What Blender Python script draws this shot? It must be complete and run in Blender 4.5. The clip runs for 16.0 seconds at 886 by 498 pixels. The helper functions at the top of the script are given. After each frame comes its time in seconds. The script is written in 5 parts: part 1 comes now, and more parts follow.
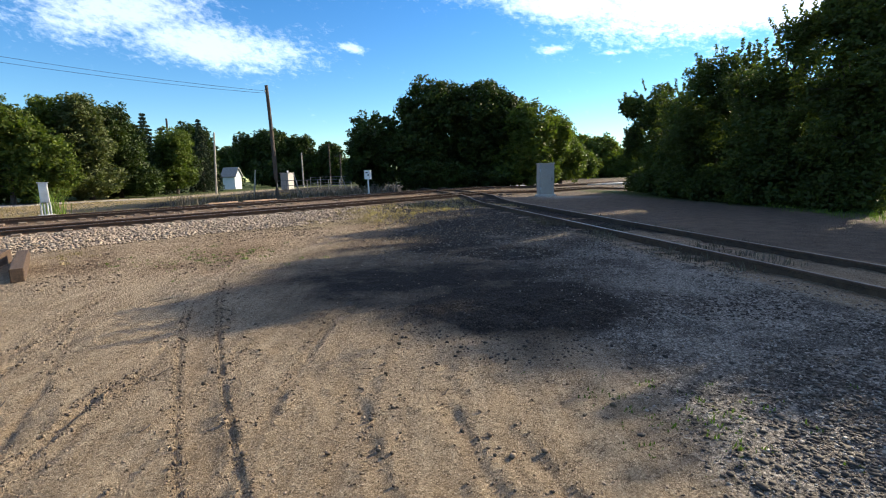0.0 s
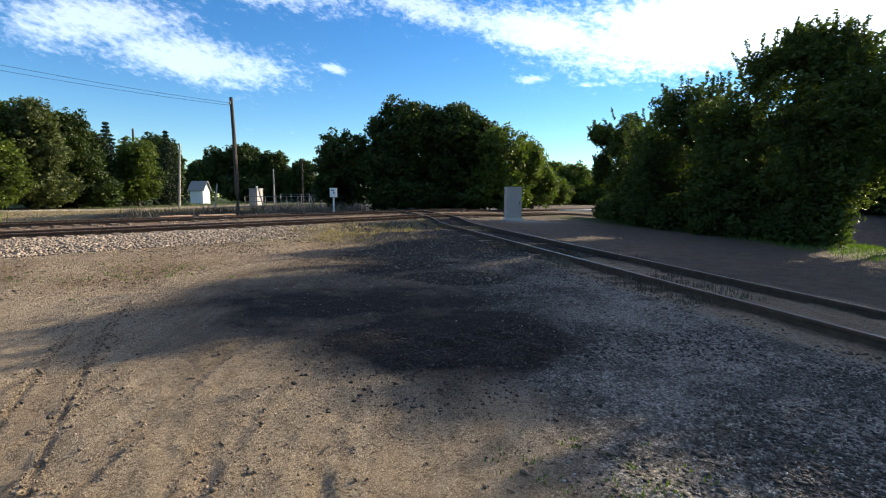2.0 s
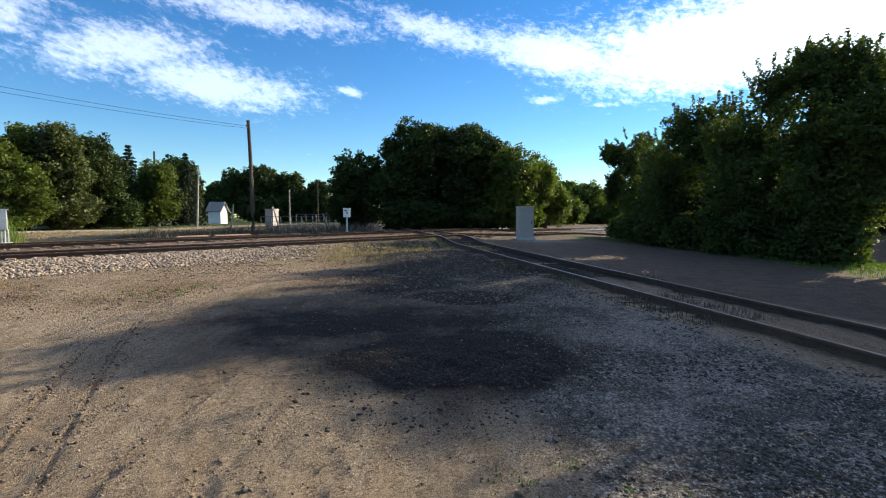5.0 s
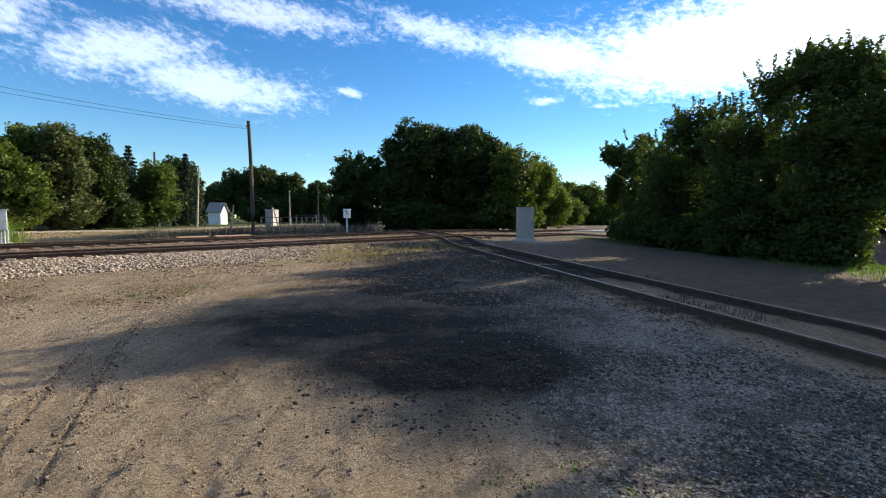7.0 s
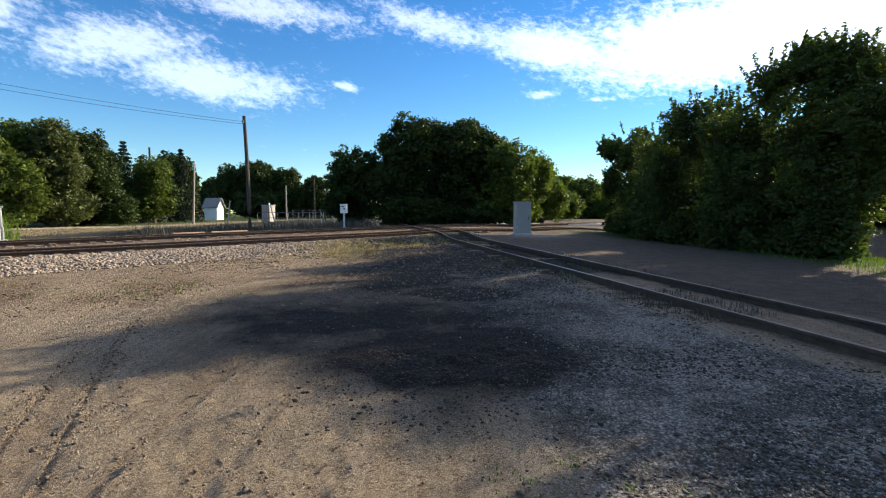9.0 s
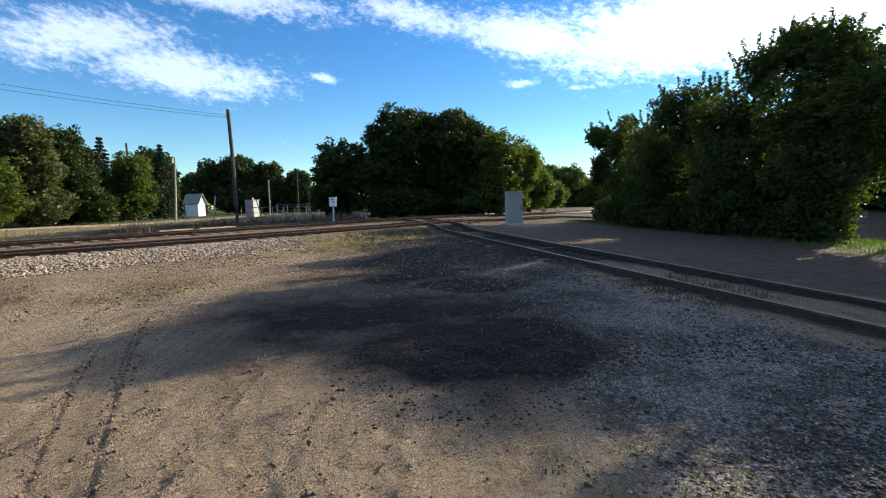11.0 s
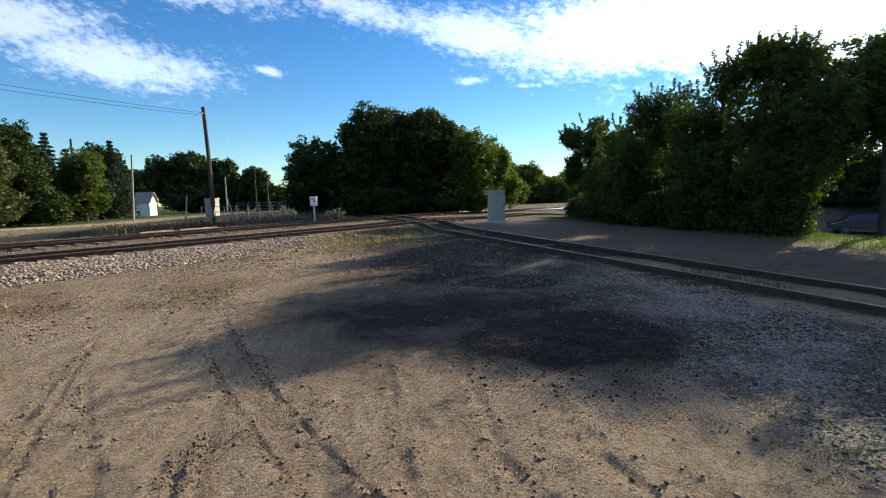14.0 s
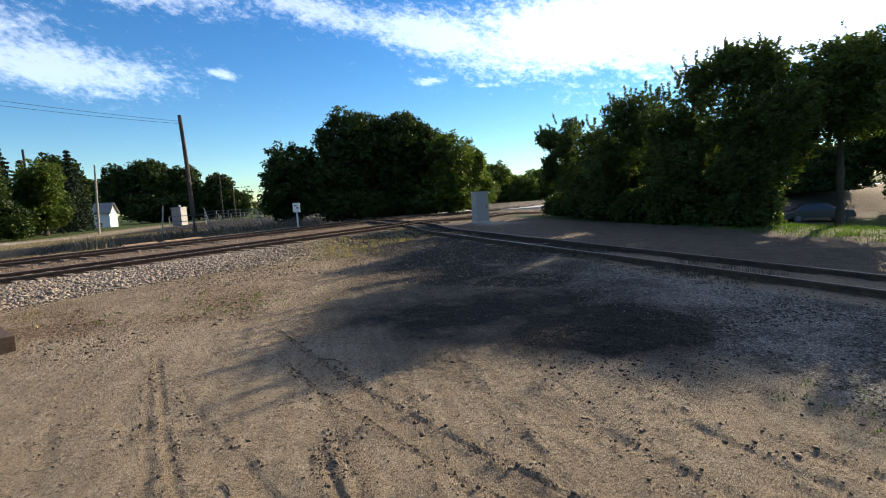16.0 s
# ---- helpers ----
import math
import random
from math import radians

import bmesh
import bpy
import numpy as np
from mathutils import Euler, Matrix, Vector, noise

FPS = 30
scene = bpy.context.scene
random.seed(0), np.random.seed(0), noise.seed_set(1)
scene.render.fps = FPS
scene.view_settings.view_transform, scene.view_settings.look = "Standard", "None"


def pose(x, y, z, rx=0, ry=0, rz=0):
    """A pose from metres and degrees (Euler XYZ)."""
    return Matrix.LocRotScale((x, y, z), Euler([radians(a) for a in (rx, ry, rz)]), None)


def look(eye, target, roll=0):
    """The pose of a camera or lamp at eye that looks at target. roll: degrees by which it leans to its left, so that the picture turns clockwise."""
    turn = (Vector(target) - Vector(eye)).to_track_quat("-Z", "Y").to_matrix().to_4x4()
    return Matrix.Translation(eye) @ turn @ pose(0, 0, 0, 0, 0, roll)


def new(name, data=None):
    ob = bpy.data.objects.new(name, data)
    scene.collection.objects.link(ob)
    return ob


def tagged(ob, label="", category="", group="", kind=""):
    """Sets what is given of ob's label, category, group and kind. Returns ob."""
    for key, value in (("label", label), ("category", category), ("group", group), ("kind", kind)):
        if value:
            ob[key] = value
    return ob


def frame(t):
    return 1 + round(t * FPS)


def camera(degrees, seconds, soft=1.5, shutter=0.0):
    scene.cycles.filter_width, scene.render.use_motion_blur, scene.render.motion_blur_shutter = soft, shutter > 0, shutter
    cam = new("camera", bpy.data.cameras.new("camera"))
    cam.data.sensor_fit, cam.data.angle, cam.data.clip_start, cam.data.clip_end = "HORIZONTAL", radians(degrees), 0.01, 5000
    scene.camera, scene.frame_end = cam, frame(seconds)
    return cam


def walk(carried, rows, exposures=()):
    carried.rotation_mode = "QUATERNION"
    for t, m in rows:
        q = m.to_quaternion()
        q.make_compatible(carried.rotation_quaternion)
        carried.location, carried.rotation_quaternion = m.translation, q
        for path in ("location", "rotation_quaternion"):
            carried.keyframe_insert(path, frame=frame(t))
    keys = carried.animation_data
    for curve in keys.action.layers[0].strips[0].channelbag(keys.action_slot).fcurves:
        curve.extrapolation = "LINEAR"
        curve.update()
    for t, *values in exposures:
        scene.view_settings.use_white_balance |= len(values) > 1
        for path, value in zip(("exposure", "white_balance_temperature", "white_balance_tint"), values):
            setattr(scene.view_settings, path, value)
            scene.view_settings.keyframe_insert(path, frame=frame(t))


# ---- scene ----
cam = camera(84.1, 16.0, soft=1.1)
# seconds, place of the eye, the point it looks at, roll in degrees
PATH = [
    (0, (-0.061, 0.043, 1.695), (-0.036, 2.021, 1.4), -1.7),
    (0.5, (0.159, 0.138, 1.668), (0.181, 2.125, 1.438), -0.5),
    (1, (0.322, 0.358, 1.606), (0.441, 2.342, 1.381), 1.3),
    (1.5, (0.468, 0.555, 1.645), (0.685, 2.533, 1.438), 1.8),
    (2, (0.505, 0.664, 1.613), (0.629, 2.65, 1.406), 0.3),
    (2.5, (0.557, 0.651, 1.616), (0.613, 2.64, 1.409), 0.1),
    (3, (0.575, 0.631, 1.627), (0.599, 2.622, 1.442), -0.1),
    (3.5, (0.613, 0.636, 1.61), (0.622, 2.63, 1.452), -0.2),
    (4, (0.622, 0.624, 1.614), (0.671, 2.618, 1.468), -0.4),
    (6.5, (0.606, 0.63, 1.614), (0.675, 2.626, 1.502), 0.3),
    (7, (0.607, 0.642, 1.612), (0.673, 2.638, 1.488), 0.2),
    (7.5, (0.611, 0.647, 1.615), (0.693, 2.641, 1.479), 0.3),
    (8, (0.613, 0.65, 1.619), (0.707, 2.642, 1.472), 0.4),
    (8.5, (0.614, 0.639, 1.628), (0.685, 2.633, 1.485), 0.1),
    (11, (0.174, 0.726, 1.645), (0.318, 2.712, 1.461), -1.3),
    (11.5, (-0.084, 0.779, 1.65), (0.051, 2.766, 1.47), -0.4),
    (12, (-0.499, 0.604, 1.671), (-0.45, 2.592, 1.464), -0.3),
    (12.5, (-0.774, 0.577, 1.691), (-0.71, 2.567, 1.5), -1.7),
    (13, (-1.048, 0.573, 1.762), (-0.857, 2.554, 1.56), -2.7),
    (13.5, (-1.211, 0.551, 1.759), (-0.833, 2.504, 1.557), -1.6),
    (14, (-1.513, 0.401, 1.801), (-1.175, 2.362, 1.598), -1.6),
    (14.5, (-1.899, 0.276, 1.859), (-1.665, 2.254, 1.673), -1.8),
    (15, (-2.231, 0.239, 1.934), (-1.965, 2.214, 1.756), -2.6),
    (15.5, (-2.395, 0.258, 1.914), (-1.994, 2.209, 1.736), -3.0),
    (16, (-2.662, 0.182, 1.946), (-2.184, 2.113, 1.739), -3.3),
]
EXPOSURES = ((0.0, 1.14), (1.5, 1.04), (3.5, 1.00), (8.5, 1.02), (11.0, 0.98), (16.0, 0.84))
walk(cam, [(t, look(eye, target, roll)) for t, eye, target, roll in PATH], EXPOSURES)

# ---- light ----
SUN_AZ, SUN_EL = 59.0, 20.0  # degrees to the right of +y, and up
world = bpy.data.worlds.new("world")
scene.world = world
world.use_nodes = True
wn = world.node_tree.nodes
sky = wn.new("ShaderNodeTexSky")
sky.sky_type, sky.sun_disc = "NISHITA", False
sky.sun_elevation, sky.sun_rotation = radians(SUN_EL), radians(SUN_AZ)
sky.air_density, sky.dust_density, sky.ozone_density = 1.0, 0.0, 2.0
wn["Background"].inputs["Strength"].default_value = 0.094
vivid = wn.new("ShaderNodeHueSaturation")
vivid.inputs["Saturation"].default_value = 1.34
vivid.inputs["Hue"].default_value = 0.506
world.node_tree.links.new(sky.outputs[0], vivid.inputs["Color"])
clear = wn.new("ShaderNodeMix")
clear.data_type, clear.blend_type = "RGBA", "MULTIPLY"
clear.inputs[0].default_value, clear.inputs[7].default_value = 1.0, (0.74, 0.90, 1.0, 1)
world.node_tree.links.new(vivid.outputs[0], clear.inputs[6])
world.node_tree.links.new(clear.outputs[2], wn["Background"].inputs[0])
sun_data = bpy.data.lights.new("sun", "SUN")
sun_data.energy, sun_data.angle, sun_data.color = 5.0, radians(0.5), (1.0, 0.84, 0.60)
sun = new("sun", sun_data)
_a, _e = radians(SUN_AZ), radians(SUN_EL)
SUN_DIR = Vector((math.sin(_a) * math.cos(_e), math.cos(_a) * math.cos(_e), math.sin(_e)))
sun.matrix_world = look(SUN_DIR * 60, (0, 0, 0))


# ---- materials ----
def material(name):
    m = bpy.data.materials.new(name)
    m.use_nodes = True
    nt = m.node_tree
    return m, nt, nt.nodes, nt.nodes["Principled BSDF"]


def noise_node(nt, scale, detail=6.0, rough=0.6, coords="Object", stretch=None):
    n = nt.nodes.new("ShaderNodeTexNoise")
    n.inputs["Scale"].default_value, n.inputs["Detail"].default_value, n.inputs["Roughness"].default_value = scale, detail, rough
    tc = nt.nodes.new("ShaderNodeTexCoord")
    src = tc.outputs[coords]
    if stretch:
        mp = nt.nodes.new("ShaderNodeMapping")
        mp.inputs["Scale"].default_value = stretch
        nt.links.new(src, mp.inputs[0])
        src = mp.outputs[0]
    nt.links.new(src, n.inputs["Vector"])
    return n.outputs["Fac"]


def ramp(nt, fac, stops):
    r = nt.nodes.new("ShaderNodeValToRGB")
    while len(r.color_ramp.elements) < len(stops):
        r.color_ramp.elements.new(0.5)
    for el, (p, c) in zip(r.color_ramp.elements, stops):
        el.position, el.color = p, (*c, 1) if len(c) == 3 else c
    nt.links.new(fac, r.inputs[0])
    return r.outputs[0]


def mix(nt, fac, a, b, kind="MIX"):
    n = nt.nodes.new("ShaderNodeMix")
    n.data_type, n.blend_type = "RGBA", kind
    for key, val in ((0, fac), (6, a), (7, b)):
        if hasattr(val, "is_linked"):
            nt.links.new(val, n.inputs[key])
        else:
            n.inputs[key].default_value = val if key == 0 else (*val, 1)
    return n.outputs[2]


def calc(nt, op, a, b=None):
    n = nt.nodes.new("ShaderNodeMath")
    n.operation = op
    for i, val in enumerate((a, b)):
        if val is None:
            continue
        if hasattr(val, "is_linked"):
            nt.links.new(val, n.inputs[i])
        else:
            n.inputs[i].default_value = val
    return n.outputs[0]


def bump(nt, bsdf, height, strength=0.5, distance=0.02):
    b = nt.nodes.new("ShaderNodeBump")
    b.inputs["Strength"].default_value, b.inputs["Distance"].default_value = strength, distance
    nt.links.new(height, b.inputs["Height"])
    nt.links.new(b.outputs[0], bsdf.inputs["Normal"])


def surface(name, dark, light, scale=8.0, rough=0.8, metal=0.0, grain=60.0, relief=0.3, stretch=None, spread=0.0, distance=0.01):
    """A worn surface: two tones by broad noise, fine grain, relief; spread: change from object to object."""
    m, nt, nodes, bsdf = material(name)
    a = noise_node(nt, scale, 6, 0.65, stretch=stretch)
    g = noise_node(nt, grain, 4, 0.6, stretch=stretch)
    col = ramp(nt, a, [(0.32, dark), (0.68, light)])
    col = mix(nt, 0.35, col, ramp(nt, g, [(0.3, tuple(c * 0.45 for c in dark)), (0.7, tuple(min(1, c * 1.35) for c in light))]))
    if spread:
        oi = nodes.new("ShaderNodeObjectInfo")
        v = calc(nt, "ADD", calc(nt, "MULTIPLY", oi.outputs["Random"], 2 * spread), 1 - spread)
        hsv = nodes.new("ShaderNodeHueSaturation")
        nt.links.new(v, hsv.inputs["Value"])
        nt.links.new(col, hsv.inputs["Color"])
        col = hsv.outputs[0]
    nt.links.new(col, bsdf.inputs["Base Color"])
    bsdf.inputs["Roughness"].default_value, bsdf.inputs["Metallic"].default_value = rough, metal
    bump(nt, bsdf, calc(nt, "ADD", a, g), relief, distance)
    return m


def leaf_material(name, dark, light, glow=0.35):
    m, nt, nodes, bsdf = material(name)
    geo = nodes.new("ShaderNodeNewGeometry")
    col = ramp(nt, geo.outputs["Random Per Island"], [(0.0, dark), (1.0, light)])
    big = noise_node(nt, 0.7, 3, 0.6)
    col = mix(nt, 0.6, col, ramp(nt, big, [(0.3, tuple(c * 0.6 for c in dark)), (0.7, tuple(c * 1.25 for c in light))]))
    nt.links.new(col, bsdf.inputs["Base Color"])
    bsdf.inputs["Roughness"].default_value = 0.6
    bsdf.inputs["Specular IOR Level"].default_value = 0.25
    tr = nodes.new("ShaderNodeBsdfTranslucent")
    nt.links.new(mix(nt, 1.0, col, (1.0, 1.15, 0.45), "MULTIPLY"), tr.inputs[0])
    ms = nodes.new("ShaderNodeMixShader")
    ms.inputs[0].default_value = glow
    nt.links.new(bsdf.outputs[0], ms.inputs[1])
    nt.links.new(tr.outputs[0], ms.inputs[2])
    nt.links.new(ms.outputs[0], nodes["Material Output"].inputs[0])
    return m


def stone_material(name, tones, rough=0.9, low=(0.10, 0.09, 0.08), high=(0.50, 0.46, 0.40)):
    m, nt, nodes, bsdf = material(name)
    geo = nodes.new("ShaderNodeNewGeometry")
    n = len(tones)
    col = ramp(nt, geo.outputs["Random Per Island"], [(i / (n - 1), c) for i, c in enumerate(tones)])
    g = noise_node(nt, 90, 4, 0.7)
    col = mix(nt, 0.4, col, ramp(nt, g, [(0.3, low), (0.7, high)]))
    nt.links.new(col, bsdf.inputs["Base Color"])
    bsdf.inputs["Roughness"].default_value = rough
    return m


def ground_material():
    m, nt, nodes, bsdf = material("ground")

    def zone(name):
        a = nodes.new("ShaderNodeAttribute")
        a.attribute_name = name
        return a.outputs["Fac"]

    big = noise_node(nt, 0.55, 5, 0.6)
    mid = noise_node(nt, 3.2, 6, 0.65)
    fine = noise_node(nt, 34, 8, 0.85)
    grit = noise_node(nt, 140, 3, 0.7)
    vor = nodes.new("ShaderNodeTexVoronoi")
    vor.inputs["Scale"].default_value = 42
    tc = nodes.new("ShaderNodeTexCoord")
    nt.links.new(tc.outputs["Object"], vor.inputs["Vector"])
    grain = nodes.new("ShaderNodeTexVoronoi")
    grain.inputs["Scale"].default_value = 105
    nt.links.new(tc.outputs["Object"], grain.inputs["Vector"])
    dirt = ramp(nt, big, [(0.3, (0.33, 0.24, 0.145)), (0.55, (0.43, 0.33, 0.215)), (0.75, (0.50, 0.40, 0.28))])
    dirt = mix(nt, 0.45, dirt, ramp(nt, mid, [(0.34, (0.16, 0.11, 0.06)), (0.5, (0.38, 0.29, 0.18)), (0.66, (0.58, 0.47, 0.32))]))
    dirt = mix(nt, 0.62, dirt, ramp(nt, fine, [(0.38, (0.055, 0.038, 0.022)), (0.47, (0.30, 0.225, 0.14)), (0.55, (0.45, 0.35, 0.23)), (0.63, (0.80, 0.67, 0.50))]))
    gravel = ramp(nt, vor.outputs["Color"], [(0.15, (0.09, 0.078, 0.063)), (0.5, (0.40, 0.36, 0.305)), (0.85, (0.82, 0.75, 0.655))])
    gravel = mix(nt, 0.32, gravel, ramp(nt, fine, [(0.36, (0.06, 0.052, 0.043)), (0.62, (0.64, 0.58, 0.50))]))
    # dark leaf crumbs trodden into the gravel
    crumb = calc(nt, "ADD", calc(nt, "MULTIPLY", noise_node(nt, 9, 8, 0.85), 0.8), calc(nt, "MULTIPLY", noise_node(nt, 1.3, 4, 0.6), 0.5))
    gravel = mix(nt, ramp(nt, crumb, [(0.645, (0.0, 0.0, 0.0)), (0.685, (0.94, 0.94, 0.94))]), gravel, (0.035, 0.029, 0.022))
    cinder_shade = ramp(nt, fine, [(0.35, (0.009, 0.008, 0.007)), (0.52, (0.024, 0.020, 0.017)), (0.68, (0.12, 0.104, 0.086))])
    ballast = ramp(nt, vor.outputs["Color"], [(0.1, (0.02, 0.015, 0.012)), (0.5, (0.09, 0.068, 0.052)), (0.9, (0.24, 0.19, 0.155))])
    bed = ramp(nt, mid, [(0.3, (0.15, 0.10, 0.062)), (0.7, (0.31, 0.215, 0.14))])
    bed = mix(nt, 0.5, bed, ramp(nt, fine, [(0.3, (0.05, 0.034, 0.024)), (0.7, (0.30, 0.215, 0.15))]))
    grass = ramp(nt, fine, [(0.3, (0.022, 0.034, 0.008)), (0.7, (0.085, 0.11, 0.026))])
    straw = ramp(nt, fine, [(0.3, (0.12, 0.09, 0.05)), (0.7, (0.36, 0.285, 0.175))])
    road = ramp(nt, mid, [(0.3, (0.08, 0.057, 0.039)), (0.7, (0.18, 0.134, 0.094))])
    road = mix(nt, 0.3, road, ramp(nt, fine, [(0.3, (0.05, 0.045, 0.04)), (0.7, (0.22, 0.2, 0.18))]))
    pale = ramp(nt, fine, [(0.3, (0.30, 0.28, 0.25)), (0.7, (0.50, 0.47, 0.43))])
    streak = noise_node(nt, 1.0, 5, 0.6, stretch=(7.0, 0.9, 1.0))
    dirt = mix(nt, 0.38, dirt, ramp(nt, streak, [(0.36, (0.17, 0.118, 0.076)), (0.64, (0.64, 0.53, 0.39))]))
    speck = noise_node(nt, 17, 8, 0.82)
    # dark specks: the shadows of small crumbs put into the dirt colour
    dirt = mix(nt, ramp(nt, speck, [(0.42, (0.95, 0.95, 0.95)), (0.46, (0.0, 0.0, 0.0))]), dirt, (0.09, 0.062, 0.038))
    dirt = mix(nt, ramp(nt, speck, [(0.58, (0.0, 0.0, 0.0)), (0.66, (0.55, 0.55, 0.55))]), dirt, (0.68, 0.57, 0.41))
    # coarse sand: single grains, dark and pale
    dirt = mix(nt, 0.34, dirt, ramp(nt, grain.outputs["Color"], [(0.12, (0.10, 0.072, 0.045)), (0.4, (0.33, 0.25, 0.16)), (0.65, (0.46, 0.36, 0.245)), (0.92, (0.86, 0.74, 0.57))]))
    gravel = mix(nt, 0.35, gravel, ramp(nt, grain.outputs["Color"], [(0.1, (0.05, 0.044, 0.037)), (0.5, (0.33, 0.298, 0.252)), (0.9, (0.74, 0.68, 0.59))]))
    # shade in the gaps between the stones and the grains, put into the colour
    gap_shade = ramp(nt, vor.outputs["Distance"], [(0.30, (0.0, 0.0, 0.0)), (0.66, (0.6, 0.6, 0.6))])
    gravel = mix(nt, gap_shade, gravel, (0.022, 0.019, 0.016))
    pit_shade = ramp(nt, grain.outputs["Distance"], [(0.35, (0.0, 0.0, 0.0)), (0.75, (0.38, 0.38, 0.38))])
    dirt = mix(nt, pit_shade, dirt, (0.10, 0.072, 0.046))
    soil = ramp(nt, speck, [(0.36, (0.035, 0.023, 0.014)), (0.5, (0.17, 0.115, 0.07)), (0.62, (0.42, 0.32, 0.21))])
    col = dirt
    for key, c in (("soil", soil), ("gravel", gravel), ("straw", straw), ("cinder_shade", cinder_shade), ("road", road), ("grass", grass), ("pale", pale), ("ballast", ballast), ("bed", bed)):
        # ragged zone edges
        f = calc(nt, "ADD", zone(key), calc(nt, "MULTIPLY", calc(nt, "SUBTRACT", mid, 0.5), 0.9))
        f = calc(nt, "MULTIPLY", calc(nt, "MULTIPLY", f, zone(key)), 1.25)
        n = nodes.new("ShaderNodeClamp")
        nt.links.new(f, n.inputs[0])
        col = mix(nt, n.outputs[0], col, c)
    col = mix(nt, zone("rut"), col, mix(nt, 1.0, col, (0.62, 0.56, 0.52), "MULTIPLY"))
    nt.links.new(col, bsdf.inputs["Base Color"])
    bsdf.inputs["Roughness"].default_value = 0.95
    bsdf.inputs["Specular IOR Level"].default_value = 0.15
    pebbly = calc(nt, "ADD", calc(nt, "MULTIPLY", vor.outputs["Distance"], -0.22), calc(nt, "MULTIPLY", grain.outputs["Distance"], -0.16))
    bump(nt, bsdf, calc(nt, "ADD", calc(nt, "ADD", fine, calc(nt, "MULTIPLY", grit, 0.35)), pebbly), 1.0, 0.06)
    return m


GROUND = ground_material()
RAIL_TOP = surface("rail_steel", (0.30, 0.24, 0.20), (0.50, 0.46, 0.42), 5, 0.35, 0.9, 80, 0.1)
RAIL_DULL = surface("dull_rail_head", (0.11, 0.085, 0.066), (0.30, 0.255, 0.21), 5, 0.45, 0.6, 80, 0.2)
RAIL_RUST = surface("rusty_rail", (0.032, 0.02, 0.014), (0.10, 0.06, 0.038), 6, 0.9, 0.1, 70, 0.4)
TIE_WOOD = surface("weathered_tie", (0.075, 0.05, 0.033), (0.24, 0.17, 0.112), 3, 0.9, 0, 40, 0.6, (1, 8, 8), 0.25)
NEW_WOOD = surface("fresh_timber", (0.50, 0.27, 0.13), (0.72, 0.48, 0.28), 4, 0.8, 0, 40, 0.3, (1, 9, 9))
BEAM_WOOD = surface("old_beam", (0.02, 0.012, 0.008), (0.10, 0.06, 0.036), 2.5, 0.9, 0, 45, 0.8, (1, 9, 9))
POLE_WOOD = surface("pole_wood", (0.03, 0.022, 0.017), (0.075, 0.056, 0.042), 3, 0.9, 0, 40, 0.5, (9, 9, 0.6))
GREY_WOOD = surface("grey_pole_wood", (0.22, 0.20, 0.17), (0.42, 0.38, 0.33), 3, 0.9, 0, 40, 0.5, (9, 9, 0.6))
GREY_PAINT = surface("grey_metal_paint", (0.31, 0.285, 0.26), (0.40, 0.37, 0.34), 3, 0.5, 0.0, 60, 0.08)
SILVER = surface("galvanised_steel", (0.45, 0.46, 0.48), (0.62, 0.63, 0.65), 5, 0.45, 0.6, 60, 0.08)
DULL_STEEL = surface("dull_steel", (0.09, 0.095, 0.105), (0.2, 0.205, 0.215), 4, 0.6, 0.3, 60, 0.1)
WHITE_PAINT = surface("white_paint", (0.70, 0.69, 0.65), (0.82, 0.81, 0.78), 2, 0.6, 0, 40, 0.08)
DARK_METAL = surface("dark_metal", (0.03, 0.03, 0.032), (0.08, 0.08, 0.085), 5, 0.5, 0.4, 60, 0.1)
CONCRETE = surface("concrete", (0.36, 0.35, 0.33), (0.52, 0.50, 0.47), 1.5, 0.9, 0, 40, 0.3)
ROOF = surface("roof_shingle", (0.16, 0.155, 0.15), (0.27, 0.26, 0.25), 6, 0.9, 0, 40, 0.4)
CABLE = surface("black_cable", (0.02, 0.02, 0.02), (0.04, 0.04, 0.04), 8, 0.6, 0, 60, 0.1)
BARK = surface("bark", (0.045, 0.035, 0.028), (0.13, 0.105, 0.085), 6, 0.95, 0, 30, 0.9, (6, 6, 1), 0.2, 0.03)
STONE_BALLAST = stone_material("ballast_stone", [(0.04, 0.029, 0.02), (0.20, 0.15, 0.105), (0.40, 0.315, 0.225), (0.09, 0.058, 0.038), (0.26, 0.19, 0.132), (0.56, 0.45, 0.33)], low=(0.04, 0.029, 0.02), high=(0.58, 0.475, 0.355))
STONE_GREY = stone_material("grey_gravel_stone", [(0.08, 0.072, 0.062), (0.26, 0.237, 0.205), (0.45, 0.42, 0.37), (0.17, 0.15, 0.127)], low=(0.06, 0.053, 0.045), high=(0.56, 0.52, 0.455))
STONE_DIRT = stone_material("earth_clod", [(0.08, 0.053, 0.034), (0.24, 0.175, 0.115), (0.40, 0.31, 0.22), (0.12, 0.083, 0.055)], low=(0.06, 0.04, 0.025), high=(0.42, 0.32, 0.22))
STONE_CLOD = stone_material("dark_earth_clod", [(0.04, 0.027, 0.017), (0.12, 0.085, 0.054), (0.22, 0.165, 0.11), (0.07, 0.047, 0.03)], low=(0.03, 0.02, 0.012), high=(0.2, 0.145, 0.095))
STONE_DARK = stone_material("cinder_stone", [(0.025, 0.021, 0.018), (0.10, 0.085, 0.07), (0.28, 0.245, 0.2), (0.06, 0.042, 0.032)], low=(0.015, 0.012, 0.01), high=(0.2, 0.17, 0.14))
